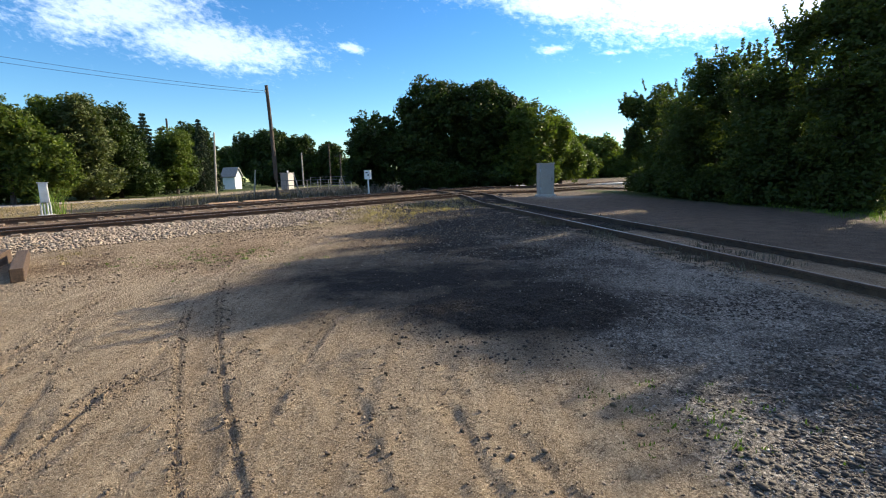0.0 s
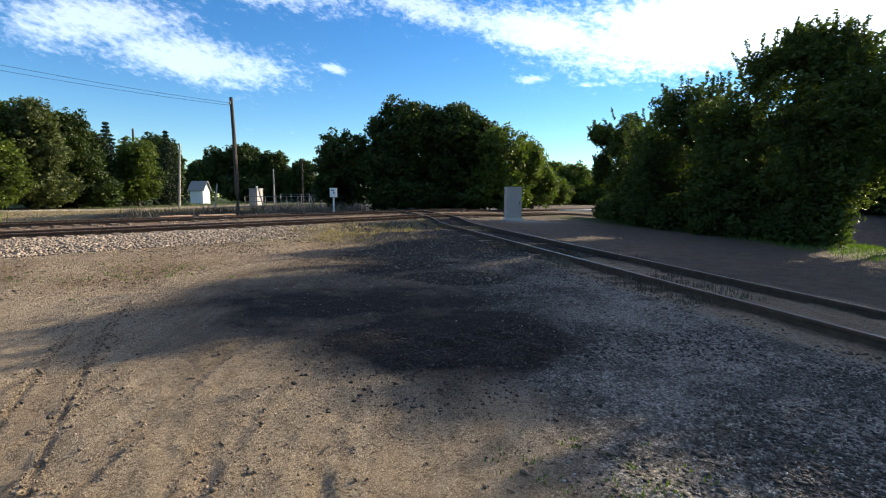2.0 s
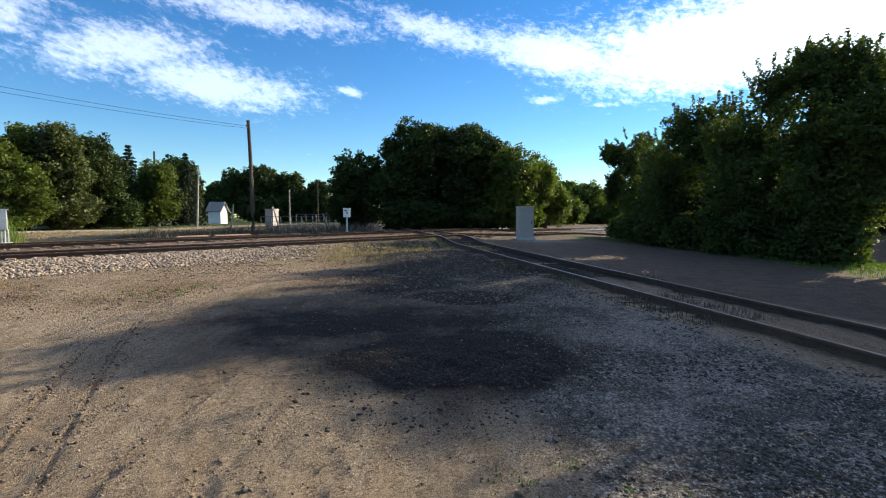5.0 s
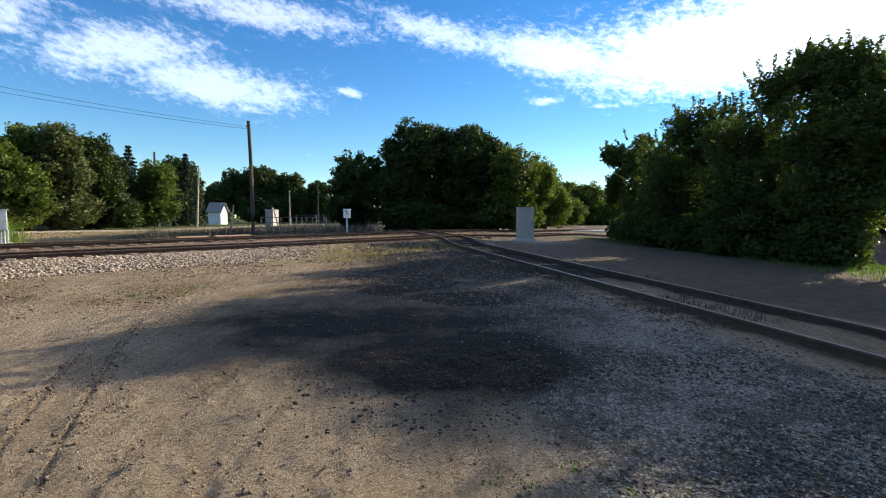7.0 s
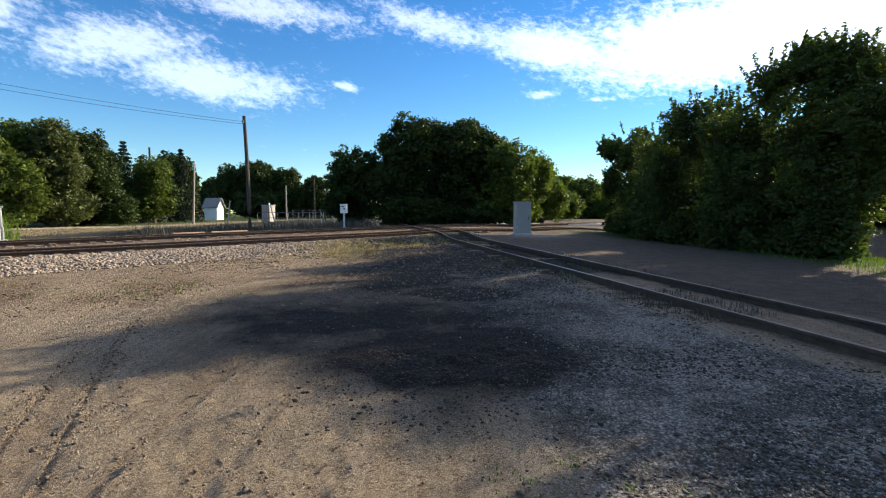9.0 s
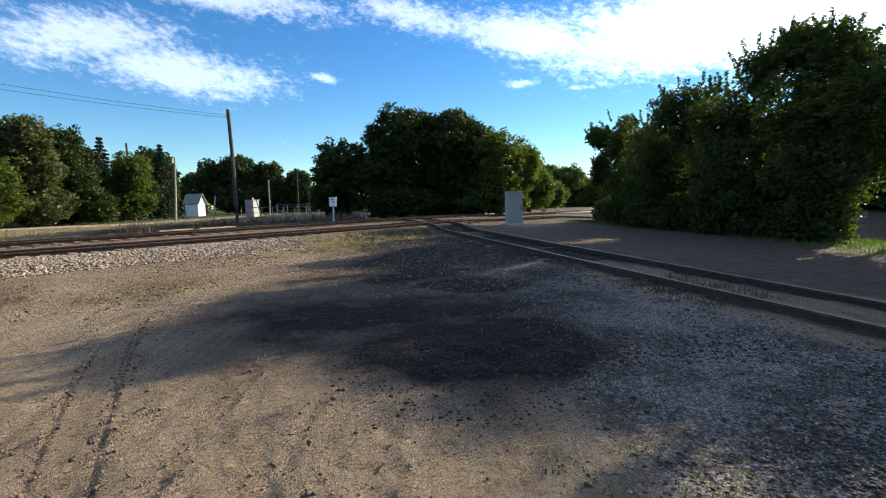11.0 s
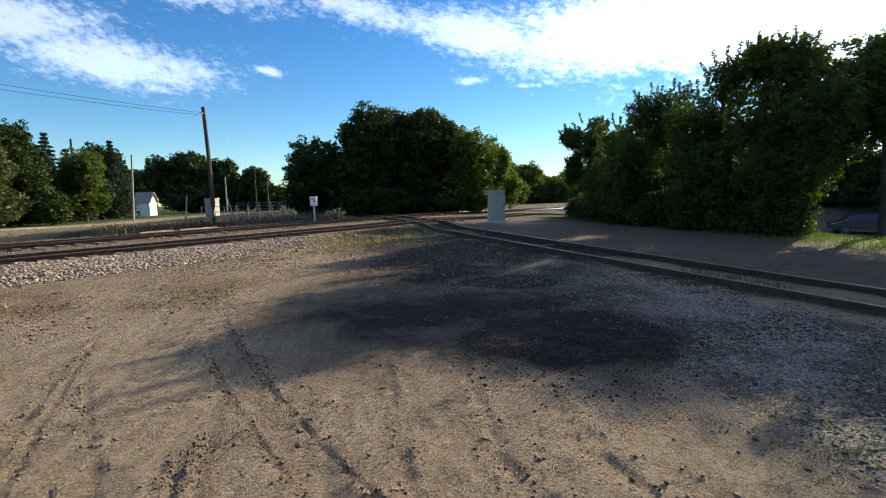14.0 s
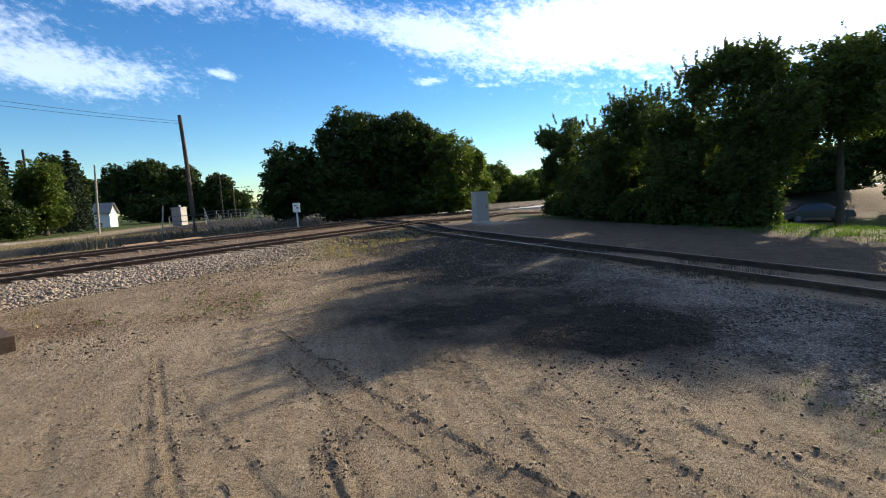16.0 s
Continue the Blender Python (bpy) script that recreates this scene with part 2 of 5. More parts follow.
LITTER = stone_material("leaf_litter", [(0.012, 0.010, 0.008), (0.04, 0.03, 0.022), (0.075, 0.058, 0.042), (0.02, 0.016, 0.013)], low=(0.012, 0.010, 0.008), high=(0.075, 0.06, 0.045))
LEAF_ELM = leaf_material("elm_leaf", (0.014, 0.026, 0.006), (0.050, 0.077, 0.016), 0.26)
# paler, more translucent copy of the elm leaf; backlight put into its colour
LEAF_BACKLIT = leaf_material("backlit_leaf", (0.030, 0.045, 0.012), (0.095, 0.125, 0.034), 0.45)
LEAF_LIGHT = leaf_material("light_leaf", (0.034, 0.062, 0.010), (0.13, 0.165, 0.032), 0.4)
LEAF_GREY = leaf_material("grey_green_leaf", (0.04, 0.056, 0.018), (0.11, 0.128, 0.045), 0.3)
LEAF_PINE = leaf_material("spruce_needle", (0.014, 0.026, 0.013), (0.035, 0.055, 0.025), 0.1)
STRAW_BLADE = leaf_material("dry_blade", (0.16, 0.115, 0.055), (0.38, 0.295, 0.16), 0.3)
GREY_BLADE = leaf_material("grey_stalk", (0.045, 0.04, 0.03), (0.16, 0.14, 0.11), 0.15)
GREEN_BLADE = leaf_material("green_blade", (0.05, 0.095, 0.018), (0.14, 0.21, 0.035), 0.4)


# ---- shape helpers ----
def link_mesh(name, bm, mat, parent=None, label=""):
    me = bpy.data.meshes.new(name)
    bm.normal_update()
    bm.to_mesh(me)
    bm.free()
    if mat:
        me.materials.append(mat)
    ob = new(name, me)
    ob.parent = parent
    if label:
        tagged(ob, label)
    return ob


def part(name, bm, mat, parent, label=""):
    return link_mesh(name, bm, mat, parent, label)


def thing(name, m, label, category, group="", kind=""):
    ob = new(name)
    ob.matrix_world = m
    return tagged(ob, label, category, group, kind)


def box(bm, x0, x1, y0, y1, z0, z1, bevel=0.0, m=None):
    r = bmesh.ops.create_cube(bm, size=1.0)
    vs = r["verts"]
    t = Matrix.Translation(((x0 + x1) / 2, (y0 + y1) / 2, (z0 + z1) / 2)) @ Matrix.Diagonal((x1 - x0, y1 - y0, z1 - z0, 1))
    if m is not None:
        t = m @ t
    bmesh.ops.transform(bm, matrix=t, verts=vs)
    if bevel:
        es = list({e for v in vs for e in v.link_edges})
        bmesh.ops.bevel(bm, geom=es, offset=bevel, segments=2, affect="EDGES", profile=0.5)
    return bm


def tube(bm, pts, radii, sides=10):
    """A tapered tube along points, closed at both ends."""
    rings = []
    for i, p in enumerate(pts):
        p = Vector(p)
        a, b = Vector(pts[max(i - 1, 0)]), Vector(pts[min(i + 1, len(pts) - 1)])
        q = (b - a).to_track_quat("Z", "Y").to_matrix()
        r = radii[i] if hasattr(radii, "__len__") else radii
        rings.append([bm.verts.new(p + q @ Vector((r * math.cos(k * math.tau / sides), r * math.sin(k * math.tau / sides), 0))) for k in range(sides)])
    for u, v in zip(rings, rings[1:]):
        for k in range(sides):
            bm.faces.new((u[k], u[(k + 1) % sides], v[(k + 1) % sides], v[k]))
    bm.faces.new(rings[0][::-1])
    bm.faces.new(rings[-1])
    return bm


def array_mesh(name, verts, faces, mat, smooth=False):
    """A mesh object from arrays; all faces have the same number of corners."""
    k = faces.shape[1]
    me = bpy.data.meshes.new(name)
    me.vertices.add(len(verts))
    me.vertices.foreach_set("co", np.asarray(verts, np.float32).ravel())
    me.loops.add(faces.size)
    me.loops.foreach_set("vertex_index", faces.astype(np.int32).ravel())
    me.polygons.add(len(faces))
    me.polygons.foreach_set("loop_start", np.arange(0, faces.size, k, dtype=np.int32))
    if smooth:
        me.polygons.foreach_set("use_smooth", np.ones(len(faces), bool))
    me.update()
    me.materials.append(mat)
    return new(name, me)


rng = np.random.default_rng(7)


def smooth(a, lo, hi):
    t = np.clip((a - lo) / (hi - lo), 0, 1)
    return t * t * (3 - 2 * t)


# value noise on a lattice, for relief
LATTICE = rng.random((256, 256))


def wave(x, y, size):
    x, y = np.asarray(x) / size, np.asarray(y) / size
    i, j = np.floor(x).astype(int), np.floor(y).astype(int)
    u, v = x - i, y - j
    u, v = u * u * (3 - 2 * u), v * v * (3 - 2 * v)
    g = lambda a, b: LATTICE[a % 256, b % 256]
    return (g(i, j) * (1 - u) + g(i + 1, j) * u) * (1 - v) + (g(i, j + 1) * (1 - u) + g(i + 1, j + 1) * u) * v - 0.5


# ---- ground ----
# the main line: near rail through (0, MAIN_Y), running at 38 degrees; MAIN_N points away from the camera
MAIN_Y = 22.6
MAIN_D, MAIN_N = np.array((0.788, 0.616)), np.array((-0.616, 0.788))
# the branch line on the right: centre at BRANCH_S along BRANCH_N
BRANCH_D, BRANCH_N, BRANCH_S = np.array((-0.214, 0.977)), np.array((0.977, 0.214)), 6.74
GAUGE, BRANCH_GAUGE, SPACING = 1.435, 1.24, 4.6


def slope(y):
    return 0.021 * np.clip(y, -40, 33)


def across_main(x, y):
    return MAIN_N[0] * x + MAIN_N[1] * (y - MAIN_Y)


def across_branch(x, y):
    return BRANCH_N[0] * x + BRANCH_N[1] * y - BRANCH_S


def rut_lines(y):
    """Wheel ruts: x along y, half-width, depth, and where they begin and end."""
    lines = [
        (-1.50 - 0.50 * (y - 3.2) + 0.015 * (y - 3.2) ** 2, 0.021, 0.016, 2.0, 7.8),
        (-1.87 - 0.52 * (y - 3.2) + 0.020 * (y - 3.2) ** 2, 0.020, 0.015, 2.0, 6.8),
        (-1.69 - 0.51 * (y - 3.2) + 0.018 * (y - 3.2) ** 2, 0.16, 0.010, 1.6, 8.0),
        (-4.04 - 0.32 * (y - 4.57), 0.035, 0.010, 3.0, 7.5),
        (-2.75 - 0.15 * (y - 3.7), 0.04, 0.018, 3.2, 4.4),
        (-0.55 - 0.28 * (y - 3.0), 0.06, 0.012, 2.0, 4.0),
        (0.05 - 0.22 * (y - 3.0), 0.05, 0.012, 2.0, 3.9),
        (0.35 - 0.30 * (y - 3.0), 0.06, 0.010, 2.0, 3.6),
        (-2.90 - 0.50 * (y - 3.0), 0.04, 0.008, 2.0, 6.0),
    ]
    for k in range(9):
        lines.append((-5.6 + 0.62 * k - (0.5 - 0.07 * k) * (y - 3.0), 0.035 + 0.01 * (k % 3), 0.005 + 0.002 * (k % 2), 1.8, 5.0 + 0.5 * (k % 4)))
    return lines


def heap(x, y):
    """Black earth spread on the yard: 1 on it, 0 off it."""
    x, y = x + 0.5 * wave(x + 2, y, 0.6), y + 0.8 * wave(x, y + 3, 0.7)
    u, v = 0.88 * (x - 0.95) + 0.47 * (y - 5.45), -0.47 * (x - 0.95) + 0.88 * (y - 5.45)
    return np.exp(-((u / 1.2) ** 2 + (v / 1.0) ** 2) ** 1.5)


def shaded_cinders(x, y):
    """Cinders in the middle of the yard, darkened to deepen the tree shade: 1 on them, 0 off them."""
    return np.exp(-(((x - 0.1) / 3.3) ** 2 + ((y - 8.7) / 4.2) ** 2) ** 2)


def ground_z(x, y, rough=True):
    x, y = np.asarray(x, float), np.asarray(y, float)
    z = slope(y)
    s = across_main(x, y)
    z = z + 0.15 * smooth(s, -3.0, -0.9) * (1 - smooth(s, 7.8, 10.0)) * (1 - smooth(x, 2.5, 7))
    b = across_branch(x, y)
    z = z + 0.03 * smooth(b, -1.7, -1.0) * (1 - smooth(b, 1.0, 1.9)) * (1 - smooth(y, 24, 30))
    # ditch beyond the main line
    z = z - 0.25 * smooth(s, 10.0, 11.5) * (1 - smooth(s, 13.0, 15.0)) * smooth(x, -19, -15)
    # lawn falling away behind the roadside trees
    z = z - 2.1 * smooth(b, 8.0, 24.0) * (1 - smooth(y, 31, 37)) * (1 - smooth(b, 55, 90))
    # pale pad under the cabinet
    z = z + 0.10 * np.exp(-(((x - 5.6) / 1.5) ** 2 + ((y - 23.6) / 1.0) ** 2))
    if rough:
        near = 1 - smooth(np.hypot(x, y - 5), 18, 60)
        z = z + near * (0.05 * wave(x, y, 2.3) + 0.024 * wave(x + 9, y, 0.7) + 0.020 * wave(x, y + 5, 0.23) + 0.016 * wave(x, y, 0.10) + 0.012 * np.maximum(wave(x + 3, y, 0.07), 0) * (0.5 + 2 * np.maximum(wave(x, y, 0.9), 0)))
        z = z + heap(x, y) * (0.03 + 0.10 * wave(x + 4, y, 0.33) + 0.06 * wave(x, y + 7, 0.14))
        wob = 0.04 * wave(x, y, 0.8)
        for cx, w, deep, y0, y1 in rut_lines(y):
            fade = smooth(y, y0 - 1.2, y0) * (1 - smooth(y, y1 - 1.0, y1))
            d = (x - cx + wob) / w
            z = z + fade * deep * (0.45 * np.exp(-((np.abs(d) - 1.6) ** 2) * 3) * (0.7 + 1.2 * wave(x, y, 0.3)) - np.exp(-d ** 2))
    return z


def axis(lo, hi, step, far, grow=1.13):
    mid = list(np.arange(lo, hi, step))
    up, down = [mid[-1]], [mid[0]]
    d = step
    while up[-1] < far:
        d *= grow
        up.append(up[-1] + d)
    d = step
    while down[-1] > -far:
        d *= grow
        down.append(down[-1] - d)
    return np.array(down[:0:-1] + mid + up[1:])


def build_ground():
    xs, ys = axis(-6.5, 5.0, 0.025, 2400), axis(1.5, 9.5, 0.025, 2400)
    X, Y = np.meshgrid(xs, ys)
    x, y = X.ravel(), Y.ravel()
    verts = np.stack([x, y, ground_z(x, y)], 1)
    nx, ny = len(xs), len(ys)
    i = (np.arange(ny - 1)[:, None] * nx + np.arange(nx - 1)[None, :]).ravel()
    ob = array_mesh("ground", verts, np.stack([i, i + 1, i + nx + 1, i + nx], 1), GROUND, True)
    s, b = across_main(x, y), across_branch(x, y)
    w = wave(x, y, 1.5) + 0.5 * wave(x, y, 0.5)
    left = 1 - smooth(b, -1.4, -0.9)
    zones = {
        "soil": 1.0 * smooth(y + 2.5 * w, 7.0, 10.5) * (1 - smooth(b, -1.4, -0.9)) * (1 - smooth(s, -2.8, -2.2)) * (0.8 + 0.8 * w),
        "gravel": smooth(x + 0.8 * w, 0.7 - 0.1 * (y - 4), 1.7 - 0.1 * (y - 4)) * left * (1 - smooth(y, 10, 14)) * 0.95,
        # second term: tree shade over the yard put in as darker cinders
        "cinder_shade": smooth(y + 2.5 * w, 9.5, 13.0) * smooth(x + 0.25 * y + 2 * w, 1.2, 3.6) * (1 - smooth(b, 0.9, 1.5)) * (1 - smooth(y, 30, 34)) + 0.92 * shaded_cinders(x + 0.5 * w, y + 0.6 * w) * (0.92 + 0.25 * w) + 0.4 * smooth(-np.abs(b), -1.15, -0.8) * (1 - smooth(y, 24, 30)) + 1.15 * heap(x + 0.3 * w, y + 0.4 * w) + 1.1 * np.exp(-(((x - 1.25 + 0.3 * w) / 0.8) ** 2 + ((y - 9.25 + 0.3 * w) / 0.55) ** 2) ** 2) + smooth(s, 9.6, 11.0) * (1 - smooth(s, 45, 55)) * smooth(x + w, -19, -15.5) * (1 - smooth(x, 2, 6)),
        "straw": np.clip(0.9 * smooth(s, 8.0, 8.6) * (1 - smooth(s, 21.5, 22.5)) * (1 - smooth(x + w, -17, -15)) + smooth(s + 1.2 * w, -5.6, -4.4) * (1 - smooth(s, -3.2, -2.6)) * smooth(-x, -2, 1) * (0.5 + w) + smooth(s + w, -4.6, -3.6) * (1 - smooth(s, -1.2, -0.6)) * smooth(x, -5, -3) * (1 - smooth(x, 0.5, 2)), 0, 1),
        "ballast": smooth(s + 0.5 * w, -3.2, -2.7) * (1 - smooth(s, -0.5, -0.2)) * (1 - smooth(x, -5, -2)),
        "bed": smooth(s, -0.7, -0.3) * (1 - smooth(s, 7.6, 8.6)) * (1 - smooth(x, 2, 6)),
        "road": smooth(b + 0.3 * w, 0.8, 1.5) * (1 - smooth(b, 40, 60)),
        "grass": np.clip(smooth(s, 24.0, 25.0) * (1 - smooth(b, -2, 0)) * (1 - 0.85 * smooth(x + 2 * w, -24, -17)) + smooth(np.hypot(x, y), 55, 90) + smooth(b, 6.5, 8.0) * (1 - smooth(y, 27, 33)), 0, 1),
        "pale": np.clip(smooth(s + 0.6 * w, 21.0, 21.8) * (1 - smooth(s, 23.6, 24.4)) * (1 - smooth(x, -21, -16)) + 0.9 * np.exp(-(((x - 5.9) / 1.7) ** 2 + ((y - 23.5) / 1.1) ** 2)), 0, 1),
        "rut": np.zeros(len(x)),
    }
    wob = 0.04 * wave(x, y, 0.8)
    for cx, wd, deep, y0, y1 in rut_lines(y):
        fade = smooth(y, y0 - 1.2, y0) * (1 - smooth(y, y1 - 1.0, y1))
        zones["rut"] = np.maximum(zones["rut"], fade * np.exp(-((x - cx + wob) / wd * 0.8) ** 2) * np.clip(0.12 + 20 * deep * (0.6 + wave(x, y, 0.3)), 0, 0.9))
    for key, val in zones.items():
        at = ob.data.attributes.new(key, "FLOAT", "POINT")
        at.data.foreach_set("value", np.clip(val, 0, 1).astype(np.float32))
    tagged(ob, "uneven tan dirt and grey gravel ground with wheel ruts", "ground", kind="structure")


build_ground()


def gz(x, y):
    return float(ground_z(x, y, False))


# ---- stones and blades ----
def ico():
    bm = bmesh.new()
    bmesh.ops.create_icosphere(bm, subdivisions=1, radius=1.0)
    v = np.array([p.co[:] for p in bm.verts])
    f = np.array([[q.index for q in p.verts] for p in bm.faces])
    bm.free()
    return v, f


ICO_V, ICO_F = ico()


def stones(name, x, y, size, mat, label, category, sink=0.3, flat=0.7):
    n = len(x)
    v = ICO_V[None] * (1 + rng.normal(0, 0.28, (n, len(ICO_V), 1)))
    v = v * np.stack([rng.uniform(0.7, 1.3, n), rng.uniform(0.6, 1.1, n), flat * rng.uniform(0.6, 1.1, n)], 1)[:, None, :]
    a = rng.uniform(0, math.tau, n)
    c, s = np.cos(a)[:, None], np.sin(a)[:, None]
    v = np.stack([v[..., 0] * c - v[..., 1] * s, v[..., 0] * s + v[..., 1] * c, v[..., 2]], 2) * np.asarray(size)[:, None, None] * 0.5
    z = ground_z(x, y) + np.asarray(size) * (0.5 - sink) * flat
    v += np.stack([x, y, z], 1)[:, None, :]
    f = ICO_F[None] + (np.arange(n) * len(ICO_V))[:, None, None]
    ob = array_mesh(name, v.reshape(-1, 3), f.reshape(-1, 3), mat)
    return tagged(ob, label, category, kind="stuff")


def main_point(u, s):
    return u * MAIN_D[0] + s * MAIN_N[0], MAIN_Y + u * MAIN_D[1] + s * MAIN_N[1]


def scatter_stones():
    n = 38000
    u, s = rng.uniform(-19, 0.5, n), rng.uniform(-3.2, -0.55, n)
    x, y = main_point(u, s)
    keep = rng.random(n) < np.where(x > -5, np.clip((-x - 2.5) / 3, 0.04, 1), 1) * np.where(s < -2.3, 0.45, 1)
    x, y = x[keep], y[keep]
    stones("ballast_stones", x, y, np.minimum(rng.gamma(3.5, 0.012, len(x)), 0.10) + 0.018, STONE_BALLAST, "loose pale crushed rock ballast along the track shoulder", "ballast")
    n = 2500
    u, s = rng.uniform(-30, 6, n), rng.uniform(-0.4, 8.0, n)
    x, y = main_point(u, s)
    stones("track_bed_stones", x, y, rng.uniform(0.03, 0.08, n), STONE_BALLAST, "brown stained stones between the main line ties", "ballast")
    # grey gravel in the yard, dense to the right
    n = 70000
    x, y = rng.uniform(-0.2, 6.0, n), 1.6 + 10.5 * rng.random(n) ** 1.5
    edge = smooth(x, 0.9 - 0.1 * (y - 4), 2.2 - 0.1 * (y - 4))
    dark = heap(x, y) + 0.8 * shaded_cinders(x, y)
    keep = (across_branch(x, y) < -0.85) & (rng.random(n) < edge * (0.55 + wave(x, y, 0.9)) * (1 - 0.9 * np.clip(dark, 0, 1)))
    x, y = x[keep], y[keep]
    stones("yard_gravel", x, y, np.minimum(rng.gamma(1.6, 0.0042, len(x)), 0.02) + 0.005, STONE_GREY, "loose grey limestone gravel on the yard", "gravel")
    # dark leaf litter and crumbs over the gravel
    n = 56000
    x, y = rng.uniform(0.3, 6.2, n), 1.8 + 9.0 * rng.random(n) ** 1.4
    edge = smooth(x, 0.9 - 0.1 * (y - 4), 2.2 - 0.1 * (y - 4))
    keep = (across_branch(x, y) < -0.9) & (rng.random(n) < edge * np.clip(0.22 + 0.4 * (1 - smooth(y, 2.8, 4.6)) + 1.5 * wave(x, y, 1.1) + 0.7 * wave(x, y, 0.3), 0, 1))
    x, y = x[keep], y[keep]
    stones("leaf_litter", x, y, np.minimum(rng.gamma(2.0, 0.008, len(x)), 0.045) + 0.008, LITTER, "dark brown leaf crumbs lying on the grey gravel", "leaf litter", 0.25, 0.4)
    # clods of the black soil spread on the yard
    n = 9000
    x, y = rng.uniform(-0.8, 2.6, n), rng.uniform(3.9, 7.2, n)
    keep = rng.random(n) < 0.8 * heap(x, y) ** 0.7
    x, y = x[keep], y[keep]
    n = len(x)
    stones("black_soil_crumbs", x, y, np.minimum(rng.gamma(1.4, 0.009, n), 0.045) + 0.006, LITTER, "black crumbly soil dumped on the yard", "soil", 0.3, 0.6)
    # small stones in the dirt
    n = 60000
    x, y = rng.uniform(-9, 3.0, n), 1.7 + 12 * rng.random(n) ** 1.3
    dark = heap(x, y) + 0.8 * shaded_cinders(x, y)
    keep = (across_main(x, y) < -2.2) & (rng.random(n) > 0.9 * np.clip(dark, 0, 1)) & (rng.random(n) < 0.45 + 1.1 * wave(x, y, 0.8) + 0.5 * wave(x, y, 0.25))
    x, y = x[keep], y[keep]
    n = len(x)
    stones("dirt_pebbles", x, y, np.minimum(rng.gamma(1.3, 0.0034, n), 0.016) * (1 + 0.07 * y) + 0.0035, STONE_DIRT, "small brown pebbles and crumbs in the dirt", "pebbles")
    # trodden clumps and stones below the ballast shoulder
    n = 36000
    u, s = rng.uniform(-19, 1, n), -2.6 - 6.0 * rng.random(n) ** 1.4
    x, y = main_point(u, s)
    keep = (across_branch(x, y) < -1.2) & (rng.random(n) < np.clip(0.28 + 1.5 * wave(x, y, 1.3) + 0.8 * wave(x, y, 0.4), 0, 1))
    x, y = x[keep], y[keep]
    stones("shoulder_clumps", x, y, np.minimum(rng.gamma(1.5, 0.012, len(x)), 0.06) + 0.01, STONE_CLOD, "brown clumps and scattered stones below the ballast", "clods", 0.3, 0.5)
    # clods thrown up beside the ruts
    cl = []
    for cx, cy, k, r in ((-2.72, 3.75, 170, 0.15), (-2.70, 4.05, 60, 0.10), (-0.42, 3.45, 30, 0.14), (0.1, 4.15, 26, 0.3), (0.85, 3.95, 14, 0.18), (1.0, 3.15, 30, 0.35), (1.6, 3.0, 40, 0.45), (-4.4, 4.6, 50, 0.2), (-1.75, 4.35, 16, 0.14), (0.4, 2.75, 20, 0.25), (-0.5, 2.9, 22, 0.2), (1.45, 4.35, 16, 0.2), (-5.2, 5.6, 24, 0.3)):
        p = rng.normal(0, r, (k, 2)) * (0.55, 1.0) + (cx, cy)
        cl.append(p)
    for k, (cx, wd, deep, y0, y1) in enumerate(rut_lines(np.linspace(0, 1, 2))):
        yy = rng.uniform(y0 - 0.4, y1 - 0.4, int(5000 * deep * (y1 - y0)))
        xx = rut_lines(yy)[k][0] + rng.choice((-1, 1), len(yy)) * wd * rng.normal(1.6, 0.6, len(yy))
        cl.append(np.stack([xx, yy], 1))
    cl = np.concatenate(cl)
    stones("earth_clods", cl[:, 0], cl[:, 1], np.minimum(rng.gamma(1.1, 0.008, len(cl)), 0.038) + 0.004, STONE_CLOD, "dark crumbled earth clods beside the wheel ruts", "clods", 0.2, 0.8)
    n = 12000
    x, y = rng.uniform(-2, 6, n), rng.uniform(8.5, 23, n)
    keep = (across_branch(x, y) < -0.7) & (rng.random(n) < np.clip(0.15 + 0.3 * (x + 0.25 * y - 1.0) + wave(x, y, 1.2), 0, 1)) & (across_main(x, y) < -0.8)
    stones("cinder_stones", x[keep], y[keep], np.minimum(0.014 + rng.gamma(1.6, 0.010, keep.sum()), 0.06), STONE_DARK, "dark cinders and loose stones near the crossing", "cinders")


scatter_stones()


def blades(name, x, y, height, mat, label, category, per=9, spread=0.05):
    """Tufts of narrow bent blades."""
    n = len(x) * per
    bx, by = np.repeat(x, per) + rng.normal(0, spread, n), np.repeat(y, per) + rng.normal(0, spread, n)
    h = np.repeat(height, per) * rng.uniform(0.5, 1.1, n)
    a, lean = rng.uniform(0, math.tau, n), rng.uniform(0.1, 0.7, n)
    z = ground_z(bx, by) - 0.01
    w = np.minimum(0.006 + 0.012 * h, 0.013)
    dx, dy = np.cos(a), np.sin(a)
    base = np.stack([bx, by, z], 1)
    side = np.stack([-dy, dx, 0 * dx], 1) * w[:, None]
    mid = base + np.stack([dx * lean * h * 0.3, dy * lean * h * 0.3, h * 0.6], 1)
    top = base + np.stack([dx * lean * h, dy * lean * h, h], 1)
    v = np.stack([base - side, base + side, mid + side * 0.8, mid - side * 0.8, top + side * 0.1, top - side * 0.1], 1)
    o = (np.arange(n) * 6)[:, None]
    f = np.concatenate([o + [[0, 1, 2, 3]], o + [[3, 2, 4, 5]]])
    ob = array_mesh(name, v.reshape(-1, 3), f, mat)
    return tagged(ob, label, category, kind="stuff")


